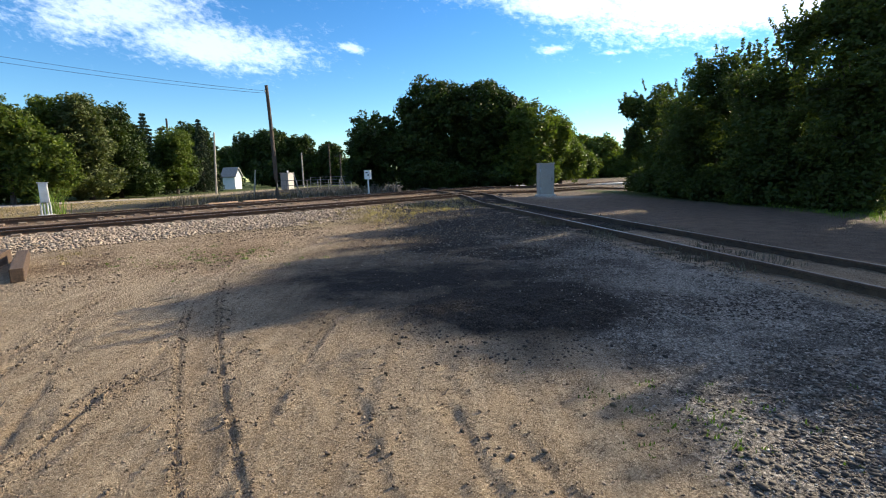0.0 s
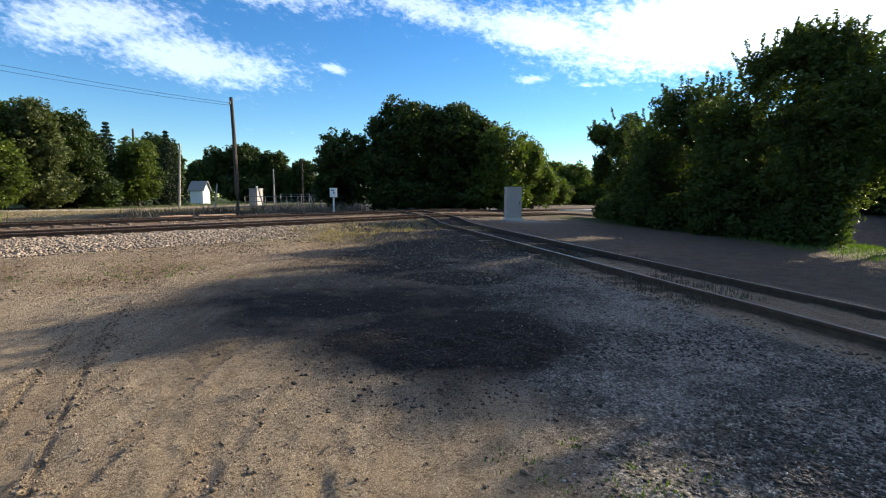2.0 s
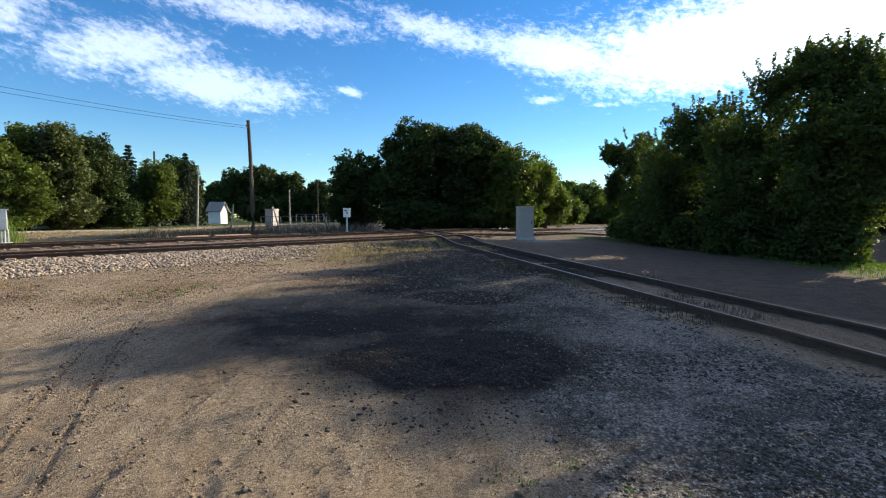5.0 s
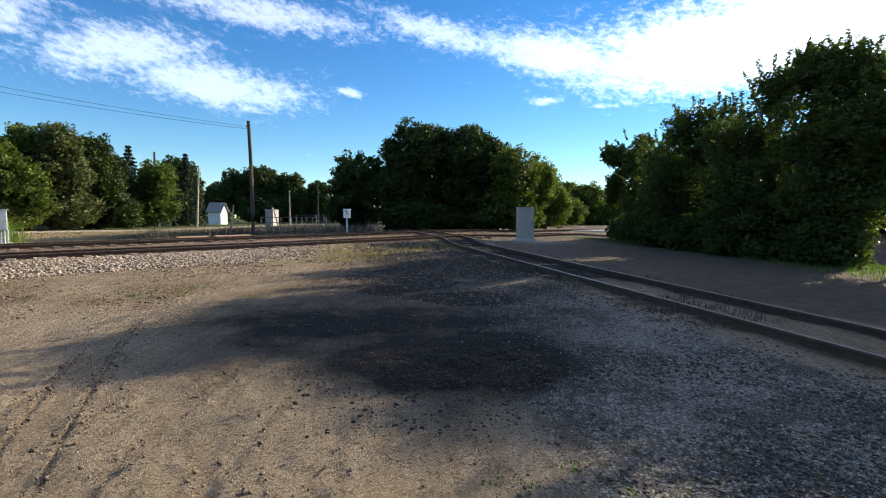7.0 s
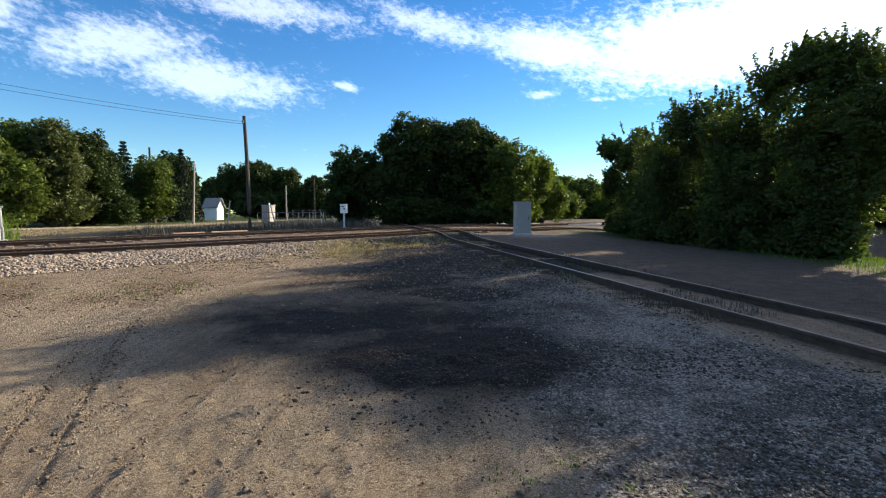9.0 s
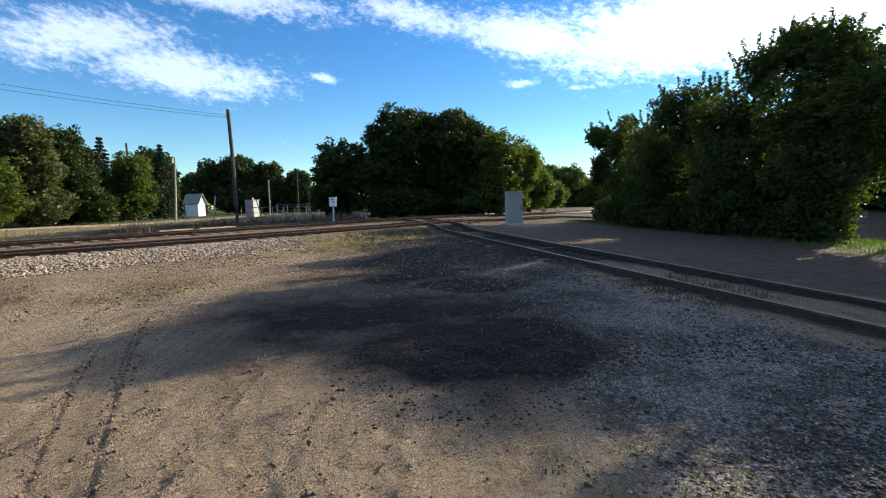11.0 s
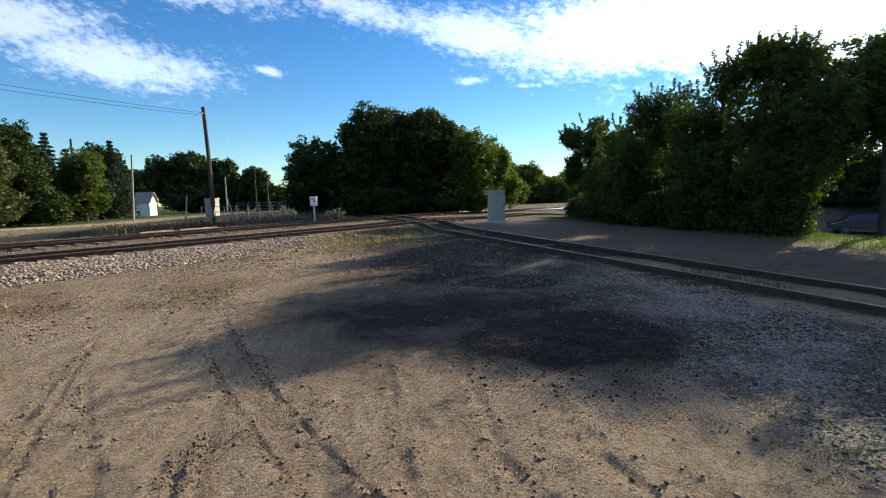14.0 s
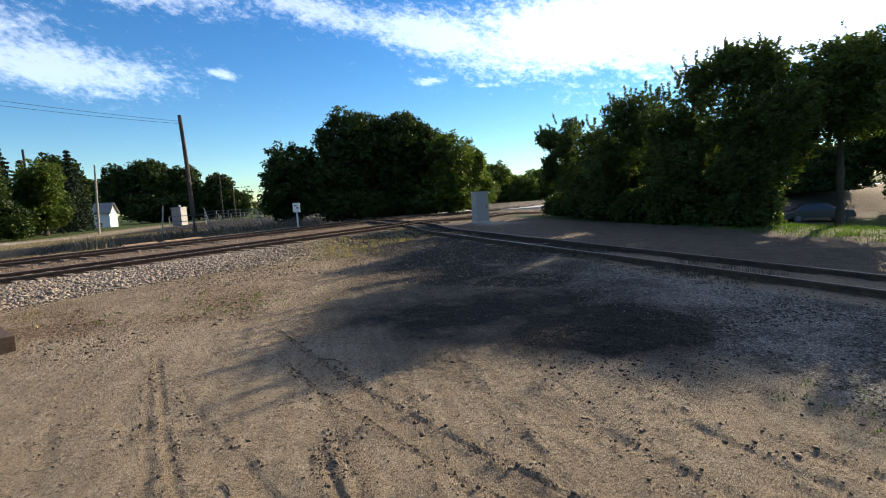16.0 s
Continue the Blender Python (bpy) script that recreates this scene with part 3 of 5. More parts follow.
def scatter_blades():
    n = 700
    u, s = rng.uniform(-14, 1, n), rng.normal(-3.9, 0.7, n)
    x, y = main_point(u, s)
    keep = wave(x, y, 1.6) > -0.05
    blades("dry_grass", x[keep], y[keep], rng.uniform(0.03, 0.10, keep.sum()), STRAW_BLADE, "sparse short dry yellow grass below the ballast", "dry grass")
    n = 320
    u, s = rng.uniform(-6, 0.5, n), rng.uniform(-3.6, -0.9, n)
    x, y = main_point(u, s)
    blades("bank_weeds", x, y, rng.uniform(0.05, 0.16, n), STRAW_BLADE, "dry straw-coloured weeds on the bank by the crossing", "weeds")
    n = 330
    t, b = rng.uniform(5.5, 15, n), rng.choice([-0.95, 0.05, 0.95], n) + rng.normal(0, 0.16, n)
    x, y = BRANCH_N[0] * (BRANCH_S + b) + BRANCH_D[0] * t, BRANCH_N[1] * (BRANCH_S + b) + BRANCH_D[1] * t
    keep = wave(x, y, 1.1) > 0.0
    blades("track_weeds", x[keep], y[keep], rng.uniform(0.05, 0.17, keep.sum()), GREY_BLADE, "grey-green weeds growing between the branch rails", "weeds", 10, 0.06)
    n = 3000
    u, s = rng.uniform(-24, 1, n), rng.uniform(8.4, 20.0, n)
    x, y = main_point(u, s)
    blades("verge_grass", x, y, rng.uniform(0.04, 0.14, n), STRAW_BLADE, "dry verge grass beyond the main line", "grass", 7, 0.12)
    n = 700
    u, s = rng.uniform(-9, 4, n), rng.uniform(8.6, 12.5, n)
    x, y = main_point(u, s)
    blades("tall_dry_weeds", x, y, rng.uniform(0.25, 0.75, n), GREY_BLADE, "tall dry weed stalks in the ditch by the poles", "weeds", 6, 0.15)
    n = 1400
    x, y = rng.uniform(10.8, 22, n), rng.uniform(8, 20, n)
    blades("lawn_grass", x, y, rng.uniform(0.06, 0.16, n), GREEN_BLADE, "bright green lawn grass behind the trees", "grass", 12, 0.15)

    n = 90
    x, y = rng.normal(-4.6, 0.9, n), rng.normal(10.0, 0.7, n)
    blades("green_tufts", x, y, rng.uniform(0.02, 0.06, n), GREEN_BLADE, "small green weed tufts in the dry dirt", "weeds", 8, 0.04)
    n = 60
    x, y = rng.normal(1.6, 0.5, n), rng.normal(3.0, 0.35, n)
    blades("gravel_weeds", x, y, rng.uniform(0.015, 0.05, n), GREEN_BLADE, "tiny green weeds in the grey gravel", "weeds", 6, 0.03)
    n = 26
    x, y = rng.normal(-16.0, 0.25, n), rng.normal(20.8, 0.22, n)
    blades("tall_weeds", x, y, rng.uniform(0.7, 1.7, n), GREEN_BLADE, "tall thin weeds round the junction box", "weeds", 3, 0.08)


scatter_blades()


def scatter_sticks():
    """Dry twigs lying about the yard."""
    bm = bmesh.new()
    for _ in range(45):
        x, y = rng.uniform(-6, 5), 2 + 9 * rng.random() ** 1.3
        a, ln, r = rng.uniform(0, math.tau), rng.uniform(0.05, 0.28), rng.uniform(0.003, 0.007)
        pts = []
        for k in range(4):
            px, py = x + math.cos(a) * ln * (k / 3 - 0.5) + rng.normal(0, 0.008), y + math.sin(a) * ln * (k / 3 - 0.5) + rng.normal(0, 0.008)
            pts.append((px, py, float(ground_z(px, py)) + r + 0.003))
        tube(bm, pts, [r, r, r * 0.8, r * 0.4], 5)
    ob = link_mesh("dry_twigs", bm, BARK)
    tagged(ob, "short dry twigs scattered over dirt and gravel", "twigs", kind="stuff")


scatter_sticks()


# ---- railway ----
RAIL_PROFILE = ((-0.07, 0.0), (0.07, 0.0), (0.07, 0.014), (0.012, 0.03), (0.012, 0.125), (0.036, 0.135), (0.036, 0.165), (0.028, 0.172), (-0.028, 0.172), (-0.036, 0.165), (-0.036, 0.135), (-0.012, 0.125), (-0.012, 0.03), (-0.07, 0.014))


def rail(parent, pts, lift=0.0, head=RAIL_TOP):
    """A rail of the real section along ground points; the worn head is shiny."""
    bm = bmesh.new()
    rings = []
    for i, p in enumerate(pts):
        a, b = Vector(pts[max(i - 1, 0)]), Vector(pts[min(i + 1, len(pts) - 1)])
        d = (b - a).normalized()
        n = Vector((d.y, -d.x, 0)).normalized()
        rings.append([bm.verts.new(Vector(p) + n * u + Vector((0, 0, w + lift))) for u, w in RAIL_PROFILE])
    k = len(RAIL_PROFILE)
    for r0, r1 in zip(rings, rings[1:]):
        for j in range(k):
            f = bm.faces.new((r0[j], r0[(j + 1) % k], r1[(j + 1) % k], r1[j]))
            f.material_index = 1 if j == 7 else 0
    bm.faces.new(rings[0])
    bm.faces.new(rings[-1][::-1])
    bmesh.ops.recalc_face_normals(bm, faces=bm.faces[:])
    ob = part("rail", bm, RAIL_RUST, parent)
    ob.data.materials.append(head)
    return ob


def tie_mesh(length):
    bm = bmesh.new()
    box(bm, -length / 2, length / 2, -0.11, 0.11, -0.11, 0.07, 0.012)
    me = bpy.data.meshes.new("tie")
    bm.to_mesh(me)
    bm.free()
    me.materials.append(TIE_WOOD)
    return me


def railway(name, origin, d, n, gauge, u0, u1, label, skip=None, lift=0.0, tie_len=2.55, group="", sink=0.0, head=RAIL_TOP):
    """Two rails and single ties; origin lies midway between the rails."""
    th = thing(name, Matrix(), label, "railway track", group)
    bed = lambda u, s: (origin[0] + u * d[0] + s * n[0], origin[1] + u * d[1] + s * n[1])
    for s in (-gauge / 2, gauge / 2):
        pts = [(*bed(u, s), gz(*bed(u, 0)) + 0.07) for u in np.linspace(u0, u1, 40)]
        rail(th, pts, lift, head)
    me = tie_mesh(tie_len)
    ang = math.degrees(math.atan2(n[1], n[0]))
    u = u0
    while u < u1:
        x, y = bed(u + rng.normal(0, 0.02), rng.normal(0, 0.05))
        if not (skip and skip(x, y)):
            t = new("tie", me)
            t.parent = th
            t.matrix_basis = pose(x, y, gz(*bed(u, 0)) - 0.005 + rng.normal(0, 0.006) - sink, rng.normal(0, 0.8), rng.normal(0, 0.5), ang + rng.normal(0, 1.0))
        u += 0.56
    return th


for k in range(2):
    ox, oy = main_point(0, GAUGE / 2 + k * SPACING)
    railway("main_track", (ox, oy), MAIN_D, MAIN_N, GAUGE, -32, 24, "rusty main line track with weathered wooden ties on ballast", skip=lambda x, y: x > 3.5, lift=-0.115, tie_len=2.75, sink=0.05, group="main line tracks")
railway("branch_track", tuple(BRANCH_N * BRANCH_S), BRANCH_D, BRANCH_N, BRANCH_GAUGE, -8, 33, "rusty branch track half buried in dirt and weeds", skip=lambda x, y: across_main(x, y) > -1.0, lift=-0.115, tie_len=2.1, sink=0.082, head=RAIL_DULL)


# ---- trackside things ----
def leaning(bm, p0, p1, r0, r1, sides=12, bend=0.0):
    a, b = Vector(p0), Vector(p1)
    pts = [a.lerp(b, t) + Vector((bend * math.sin(t * math.pi), 0, 0)) for t in np.linspace(0, 1, 9)]
    return tube(bm, pts, [r0 + (r1 - r0) * t for t in np.linspace(0, 1, 9)], sides)


def utility_pole():
    x, y = -9.0, 28.0
    z = gz(x, y)
    th = thing("utility_pole", pose(x, y, z), "dark weathered wooden utility pole leaning slightly beside the tracks", "utility pole")
    h = 6.85 - z
    part("shaft", leaning(bmesh.new(), (0.05, 0, -0.4), (-0.08, 0, h), 0.12, 0.085, 14, 0.05), POLE_WOOD, th)
    bm = bmesh.new()
    tube(bm, [(-0.08, -0.1, h - 0.35), (-0.08, -0.22, h - 0.35)], 0.015, 8)
    tube(bm, [(-0.08, -0.22, h - 0.40), (-0.08, -0.22, h - 0.27)], [0.04, 0.03], 10)
    part("insulator", bm, DARK_METAL, th, "small dark glass insulator on a pin")
    bm = bmesh.new()
    tube(bm, [(0.17, -0.02, 0.1), (0.08, -0.1, 2.5), (0.03, -0.1, h - 0.6)], 0.012, 6)
    part("ground_wire", bm, CABLE, th)
    for drop, name_z in ((0.33, 9.3), (0.45, 8.9)):
        bm = bmesh.new()
        a, b = Vector((x - 0.08, y - 0.22, z + h - drop)), Vector((-30.0, 14.0, name_z))
        tube(bm, [a.lerp(b, t) - Vector((0, 0, 0.55 * 4 * t * (1 - t))) for t in np.linspace(0, 1, 24)], 0.008, 6)
        ob = link_mesh("overhead_wire", bm, CABLE)
        tagged(ob, "thin black overhead wire strung to the utility pole", "wire", "overhead wires")
    # the next pole of the line, which holds the other ends
    th2 = thing("utility_pole", pose(-30.0, 14.0, gz(-30, 14)), "dark weathered wooden utility pole at the end of the wires", "utility pole")
    part("shaft", leaning(bmesh.new(), (0, 0, -0.4), (0, 0, 9.5), 0.17, 0.12, 14), POLE_WOOD, th2)


utility_pole()


def relay_cabinet():
    x, y = 5.30, 24.0
    z = gz(x, y)
    th = thing("relay_cabinet", pose(x, y, z, 0, 0, 6), "tall grey metal relay cabinet standing beside the branch track", "relay cabinet")
    part("body", box(bmesh.new(), -0.36, 0.36, -0.25, 0.25, 0.06, 1.50, 0.012), GREY_PAINT, th)
    part("roof", box(bmesh.new(), -0.39, 0.39, -0.28, 0.28, 1.50, 1.55, 0.015), GREY_PAINT, th)
    part("plinth", box(bmesh.new(), -0.42, 0.42, -0.32, 0.32, -0.1, 0.06, 0.015), CONCRETE, th)
    door = part("door", box(bmesh.new(), -0.325, 0.325, -0.268, -0.2505, 0.12, 1.44, 0.006), GREY_PAINT, th)
    part("handle", box(bmesh.new(), 0.22, 0.25, -0.30, -0.268, 0.70, 0.86, 0.006), DARK_METAL, door)
    for hz in (0.35, 1.2):
        part("hinge", tube(bmesh.new(), [(-0.335, -0.268, hz - 0.06), (-0.335, -0.268, hz + 0.06)], 0.012, 8), SILVER, door)
    bm = bmesh.new()
    for k in range(5):
        box(bm, -0.15, 0.15, -0.275, -0.268, 1.25 + k * 0.025, 1.262 + k * 0.025)
    part("louvre", bm, GREY_PAINT, door)


relay_cabinet()


def signal_post():
    x, y = -3.8, 28.0
    z = gz(x, y)
    h = 2.12 - z
    th = thing("signal_box_post", pose(x, y, z, 0, 0, -12), "small white equipment box on a slim post by the crossing", "equipment box")
    part("post", tube(bmesh.new(), [(0, 0, -0.2), (0, 0, h - 0.45)], 0.05, 10), SILVER, th)
    part("foot", tube(bmesh.new(), [(0, 0, -0.2), (0, 0, 0.05), (0, 0, 0.12)], [0.13, 0.13, 0.06], 12), CONCRETE, th)
    b = part("box", box(bmesh.new(), -0.17, 0.17, -0.14, 0.14, h - 0.5, h - 0.03, 0.02), WHITE_PAINT, th)
    part("lid", box(bmesh.new(), -0.19, 0.19, -0.16, 0.16, h - 0.03, h, 0.008), WHITE_PAINT, th)
    part("latch", box(bmesh.new(), 0.03, 0.11, -0.165, -0.1405, h - 0.30, h - 0.22, 0.004), DARK_METAL, b)
    part("vent", box(bmesh.new(), -0.08, 0.06, -0.155, -0.1405, h - 0.16, h - 0.10, 0.004), DARK_METAL, b)


signal_post()


def junction_box():
    x, y = -15.8, 20.2
    z = gz(x, y)
    th = thing("junction_box", pose(x, y, z, 0, 0, 36), "silver metal junction box on pipe legs with tall weeds behind", "junction box")
    part("box", box(bmesh.new(), -0.15, 0.15, -0.12, 0.12, 0.52, 1.30, 0.015), SILVER, th)
    part("door", box(bmesh.new(), -0.13, 0.13, -0.135, -0.1205, 0.56, 1.26, 0.006), SILVER, th)
    part("cap", box(bmesh.new(), -0.19, 0.19, -0.15, 0.14, 1.30, 1.33, 0.006), SILVER, th)
    for lx, ly in ((-0.15, -0.06), (-0.05, 0.06), (0.06, -0.06), (0.15, 0.06)):
        part("leg", tube(bmesh.new(), [(lx, ly, -0.1), (lx, ly, 0.54)], 0.03, 8), SILVER, th)
    part("base", box(bmesh.new(), -0.28, 0.28, -0.2, 0.2, -0.1, 0.04, 0.02), CONCRETE, th)


junction_box()


def beam(name, p0, p1, w, h, mat, label, category, group="", lift=0.0):
    a, b = Vector((*p0, 0)), Vector((*p1, 0))
    d = b - a
    za, zb = gz(*p0), gz(*p1)
    bm = bmesh.new()
    box(bm, 0, d.length, -w / 2, w / 2, -0.03, h, 0.015)
    for e in range(3):
        bmesh.ops.bisect_plane(bm, geom=bm.verts[:] + bm.edges[:] + bm.faces[:], plane_co=(d.length * (e + 1) / 4, 0, 0), plane_no=(1, 0, 0))
    for v in bm.verts:
        v.co.y += 0.012 * noise.noise(v.co * 5 + a)
        v.co.z += 0.012 * noise.noise(v.co * 4 + b) * (v.co.z > 0)
    ob = link_mesh(name, bm, mat)
    ob.matrix_world = pose(*p0, za + lift, 0, -math.degrees(math.atan2(zb - za, d.length)), math.degrees(math.atan2(d.y, d.x)))
    return tagged(ob, label, category, group)


beam("old_tie_beam", (-6.95, 8.05), (-8.55, 10.15), 0.19, 0.23, BEAM_WOOD, "old split brown railway tie lying on the dirt", "timber", "discarded ties")
beam("old_tie_beam", (-8.10, 8.50), (-9.0, 10.25), 0.2, 0.24, BEAM_WOOD, "old brown railway tie lying beside another tie", "timber", "discarded ties")
for u0, u1 in ((-8.1, -6.8), (-6.5, -4.9)):
    beam("fresh_timber", main_point(u0, 6.75), main_point(u1, 6.75), 0.2, 0.13, NEW_WOOD, "fresh orange timber lying beside the far rail", "timber", "fresh timbers")


# ---- trees ----
def leaf_cloud(centres, radii, per, leaf, squash=0.75):
    """Bent leaves round clump centres: arrays of corners and faces."""
    n = len(centres) * per
    c = np.repeat(centres, per, 0)
    r = np.repeat(radii, per)
    d = rng.normal(size=(n, 3))
    d /= np.linalg.norm(d, axis=1, keepdims=True)
    p = c + d * (r * rng.random(n) ** 0.45)[:, None] * (1, 1, squash)
    a = rng.normal(size=(n, 3))
    a[:, 2] *= 0.6
    a /= np.linalg.norm(a, axis=1, keepdims=True)
    b = np.cross(a, rng.normal(size=(n, 3)))
    b /= np.linalg.norm(b, axis=1, keepdims=True)
    s = leaf * rng.uniform(0.6, 1.25, n)[:, None]
    fold = np.cross(a, b) * s * 0.2
    v = np.stack([p - a * s, p + b * s * 0.5 + fold, p + a * s, p - b * s * 0.5 + fold], 1)
    return v.reshape(-1, 3), np.arange(4 * n).reshape(n, 4)


def crown_points(lobes, gap, clump):
    """Clump centres over the billows of a crown's lobes, and inside them."""
    out, rad, core = [], [], []
    for x, y, z, rx, rz in lobes:
        size = np.array((rx, rx, rz))
        billows = [(np.array((x, y, z)), size * 0.84)]
        d = rng.normal(size=(11, 3))
        d /= np.linalg.norm(d, axis=1, keepdims=True)
        billows += [(np.array((x, y, z)) + q * size * 0.64, size * rng.uniform(0.32, 0.48)) for q in d]
        for c, s in billows:
            k = max(10, int(4 * math.pi * s[0] * (s[0] + s[2]) / 2 / gap ** 2 * (0.45 if s is billows[0][1] else 0.58)))
            d = rng.normal(size=(k, 3))
            d /= np.linalg.norm(d, axis=1, keepdims=True)
            out.append(c + d * rng.uniform(0.72, 1.06, k)[:, None] * s)
            rad.append(clump * rng.uniform(0.5, 1.3, k))
        k = int(26 * max(1.0, rx * rx))
        d = rng.normal(size=(k, 3))
        d /= np.linalg.norm(d, axis=1, keepdims=True)
        core.append(np.array((x, y, z)) + d * (0.8 * rng.random(k) ** 0.5)[:, None] * size)
    return np.concatenate(out), np.concatenate(rad), np.concatenate(core)


def tree(name, lobes, mat, label, gap=0.54, clump=0.36, per=34, leaf=0.11, trunk=0.16, stem=None, category="tree", floor=0.15, group="", twigs=0):
    """A broadleaf tree: tapered trunk, limbs to its lobes, a crown of many small leaves in clumps."""
    lob = np.array(lobes)
    w = lob[:, 3] ** 2
    bx, by = stem if stem else (float((lob[:, 0] * w).sum() / w.sum()), float((lob[:, 1] * w).sum() / w.sum()))
    bz = gz(bx, by)
    th = thing(name, pose(bx, by, bz), label, category, group)
    loc = lob - np.array((bx, by, bz, 0, 0))
    top = float(loc[:, 2].max())
    bm = bmesh.new()
    tube(bm, [(0, 0, -0.2), (0.02, 0, 0.3), (0.05, 0.03, top * 0.35), (-0.04, 0.05, top * 0.65), (0, 0, top * 0.95)], [trunk * 1.35, trunk, trunk * 0.8, trunk * 0.5, trunk * 0.12], 10)
    part("trunk", bm, BARK, th)
    for x, y, z, rx, rz in loc:
        z0 = max(0.25, min(z * 0.6, top * 0.6))
        end = Vector((x, y, max(z, z0 + 0.2)))
        a = Vector((0.02, 0.02, z0))
        bm = bmesh.new()
        tube(bm, [a, a.lerp(end, 0.4) + Vector((0, 0, 0.12)), a.lerp(end, 0.8), end + Vector((0, 0, rz * 0.4))], [trunk * 0.5, trunk * 0.36, trunk * 0.2, 0.012], 7)
        for _ in range(4):
            q = Vector(rng.normal(size=3)).normalized()
            tip = end + Vector((q.x * rx * 0.8, q.y * rx * 0.8, q.z * rz * 0.7))
            s0 = a.lerp(end, rng.uniform(0.5, 0.95))
            tube(bm, [s0, s0.lerp(tip, 0.5) + Vector((0, 0, 0.08)), tip], [trunk * 0.18, trunk * 0.1, 0.008], 5)
        part("limb", bm, BARK, th)
    c, r, core = crown_points(loc, gap, clump)
    keep = c[:, 2] > floor
    v, f = leaf_cloud(c[keep], r[keep], per, leaf)
    core = core[core[:, 2] > floor]
    v2, f2 = leaf_cloud(core, np.full(len(core), clump * 1.6), 26, leaf * 1.4)
    v, f = np.concatenate([v, v2]), np.concatenate([f, f2 + len(v)])
    if twigs:
        # loose shoots that stand out of the outline
        k = rng.integers(0, len(loc), twigs)
        d = rng.normal(size=(twigs, 3))
        d[:, 2] = np.abs(d[:, 2]) + 0.2
        d /= np.linalg.norm(d, axis=1, keepdims=True)
        reach, up = rng.uniform(0.15, 0.85, (twigs, 1)), np.array((0, 0, 1.0))
        q = np.concatenate([loc[k, :3] + d * loc[k][:, [3, 3, 4]] * (0.92 + 0.055 * j * reach) + up * 0.03 * j for j in range(9)])
        v2, f2 = leaf_cloud(q, np.full(len(q), clump * 0.30), 6, leaf * 0.9)
        v, f = np.concatenate([v, v2]), np.concatenate([f, f2 + len(v)])
    v[:, 2] = np.maximum(v[:, 2], 0.02)
    ob = array_mesh("crown", v, f, mat)
    ob.parent = th
    return th


def conifer(x, y, height, radius, label):
    z = gz(x, y)
    th = thing("spruce", pose(x, y, z), label, "conifer tree", "spruces by the verge")
    part("trunk", tube(bmesh.new(), [(0, 0, -0.2), (0, 0, height * 0.5), (0, 0, height)], [0.18, 0.1, 0.01], 8), BARK, th)
    c, r = [], []
    for h in np.arange(0.5, height, 0.33):
        w = radius * (1 - h / height)
        k = max(3, int(9 * w / radius + 3))
        a0 = rng.uniform(0, math.tau)
        for j in range(k):
            a = a0 + j * math.tau / k + rng.normal(0, 0.15)
            reach = w * rng.uniform(0.75, 1.15)
            for t in (0.35, 0.65, 1.0):
                c.append((math.cos(a) * reach * t, math.sin(a) * reach * t, h - 0.25 * reach * t))
                r.append(0.13 + 0.16 * (1 - t))
    v, f = leaf_cloud(np.array(c), np.array(r) * 1.25, 40, 0.09, 0.6)
    ob = array_mesh("crown", v, f, LEAF_PINE)
    ob.parent = th


ELM = "dense dark green broadleaf tree beyond the rail crossing"
tree("elm_tree", [(-4.2, 35.4, 4.1, 2.0, 2.2), (-5.5, 36.0, 2.9, 1.2, 1.8), (-4.4, 36.6, 1.9, 1.8, 1.2)], LEAF_ELM, ELM, group="trees beyond the crossing")
tree("elm_tree", [(-0.6, 35.4, 5.7, 2.6, 2.8), (-1.2, 36.0, 3.3, 3.0, 2.6), (1.1, 36.6, 6.9, 2.2, 1.6), (-0.2, 35.4, 1.7, 3.2, 1.1)], LEAF_ELM, ELM, trunk=0.24, group="trees beyond the crossing")
tree("elm_tree", [(3.5, 36.4, 5.8, 2.7, 2.8), (2.3, 37.0, 3.4, 3.3, 2.7), (4.8, 37.6, 3.3, 2.5, 2.7), (5.3, 36.6, 5.3, 1.9, 2.2), (3.5, 36.4, 1.6, 3.3, 1.0)], LEAF_ELM, ELM, trunk=0.24, group="trees beyond the crossing")
# lit right side of the elm clump, its sunlight put in as paler leaves
tree("elm_tree", [(6.5, 34.4, 4.4, 1.9, 2.4), (5.9, 35.0, 2.5, 2.2, 1.8), (7.3, 35.6, 1.9, 1.8, 1.2), (8.3, 36.2, 3.9, 1.6, 2.2)], LEAF_LIGHT, "sunlit yellow-green broadleaf tree beyond the rail crossing", group="trees beyond the crossing")
tree("elm_tree", [(10.8, 43.4, 4.6, 1.6, 2.5), (11.8, 44.0, 2.9, 1.6, 2.2), (10.8, 44.6, 1.7, 1.7, 1.2)], LEAF_LIGHT, "slender sunlit green tree beside the far road", group="trees beyond the crossing")
tree("roadside_tree", [(24.5, 74.4, 3.8, 3.8, 3.5), (27.5, 75.0, 2.5, 3.0, 2.7), (22.8, 75.6, 1.7, 3.4, 2.1), (29.7, 74.4, 2.6, 2.6, 2.9), (20.8, 74.0, 4.6, 2.8, 3.0), (17.6, 74.6, 4.2, 2.6, 2.8)], LEAF_LIGHT, "bright green trees far along the road", 0.9, 0.55, 24, 0.20, category="tree")

tree("roadside_tree", [(35.0, 80.0, 3.2, 3.2, 3.0), (39.0, 79.0, 3.6, 3.4, 3.2), (43.0, 82.0, 3.0, 3.4, 3.0)], LEAF_LIGHT, "green tree far along the road", 0.9, 0.55, 24, 0.20)

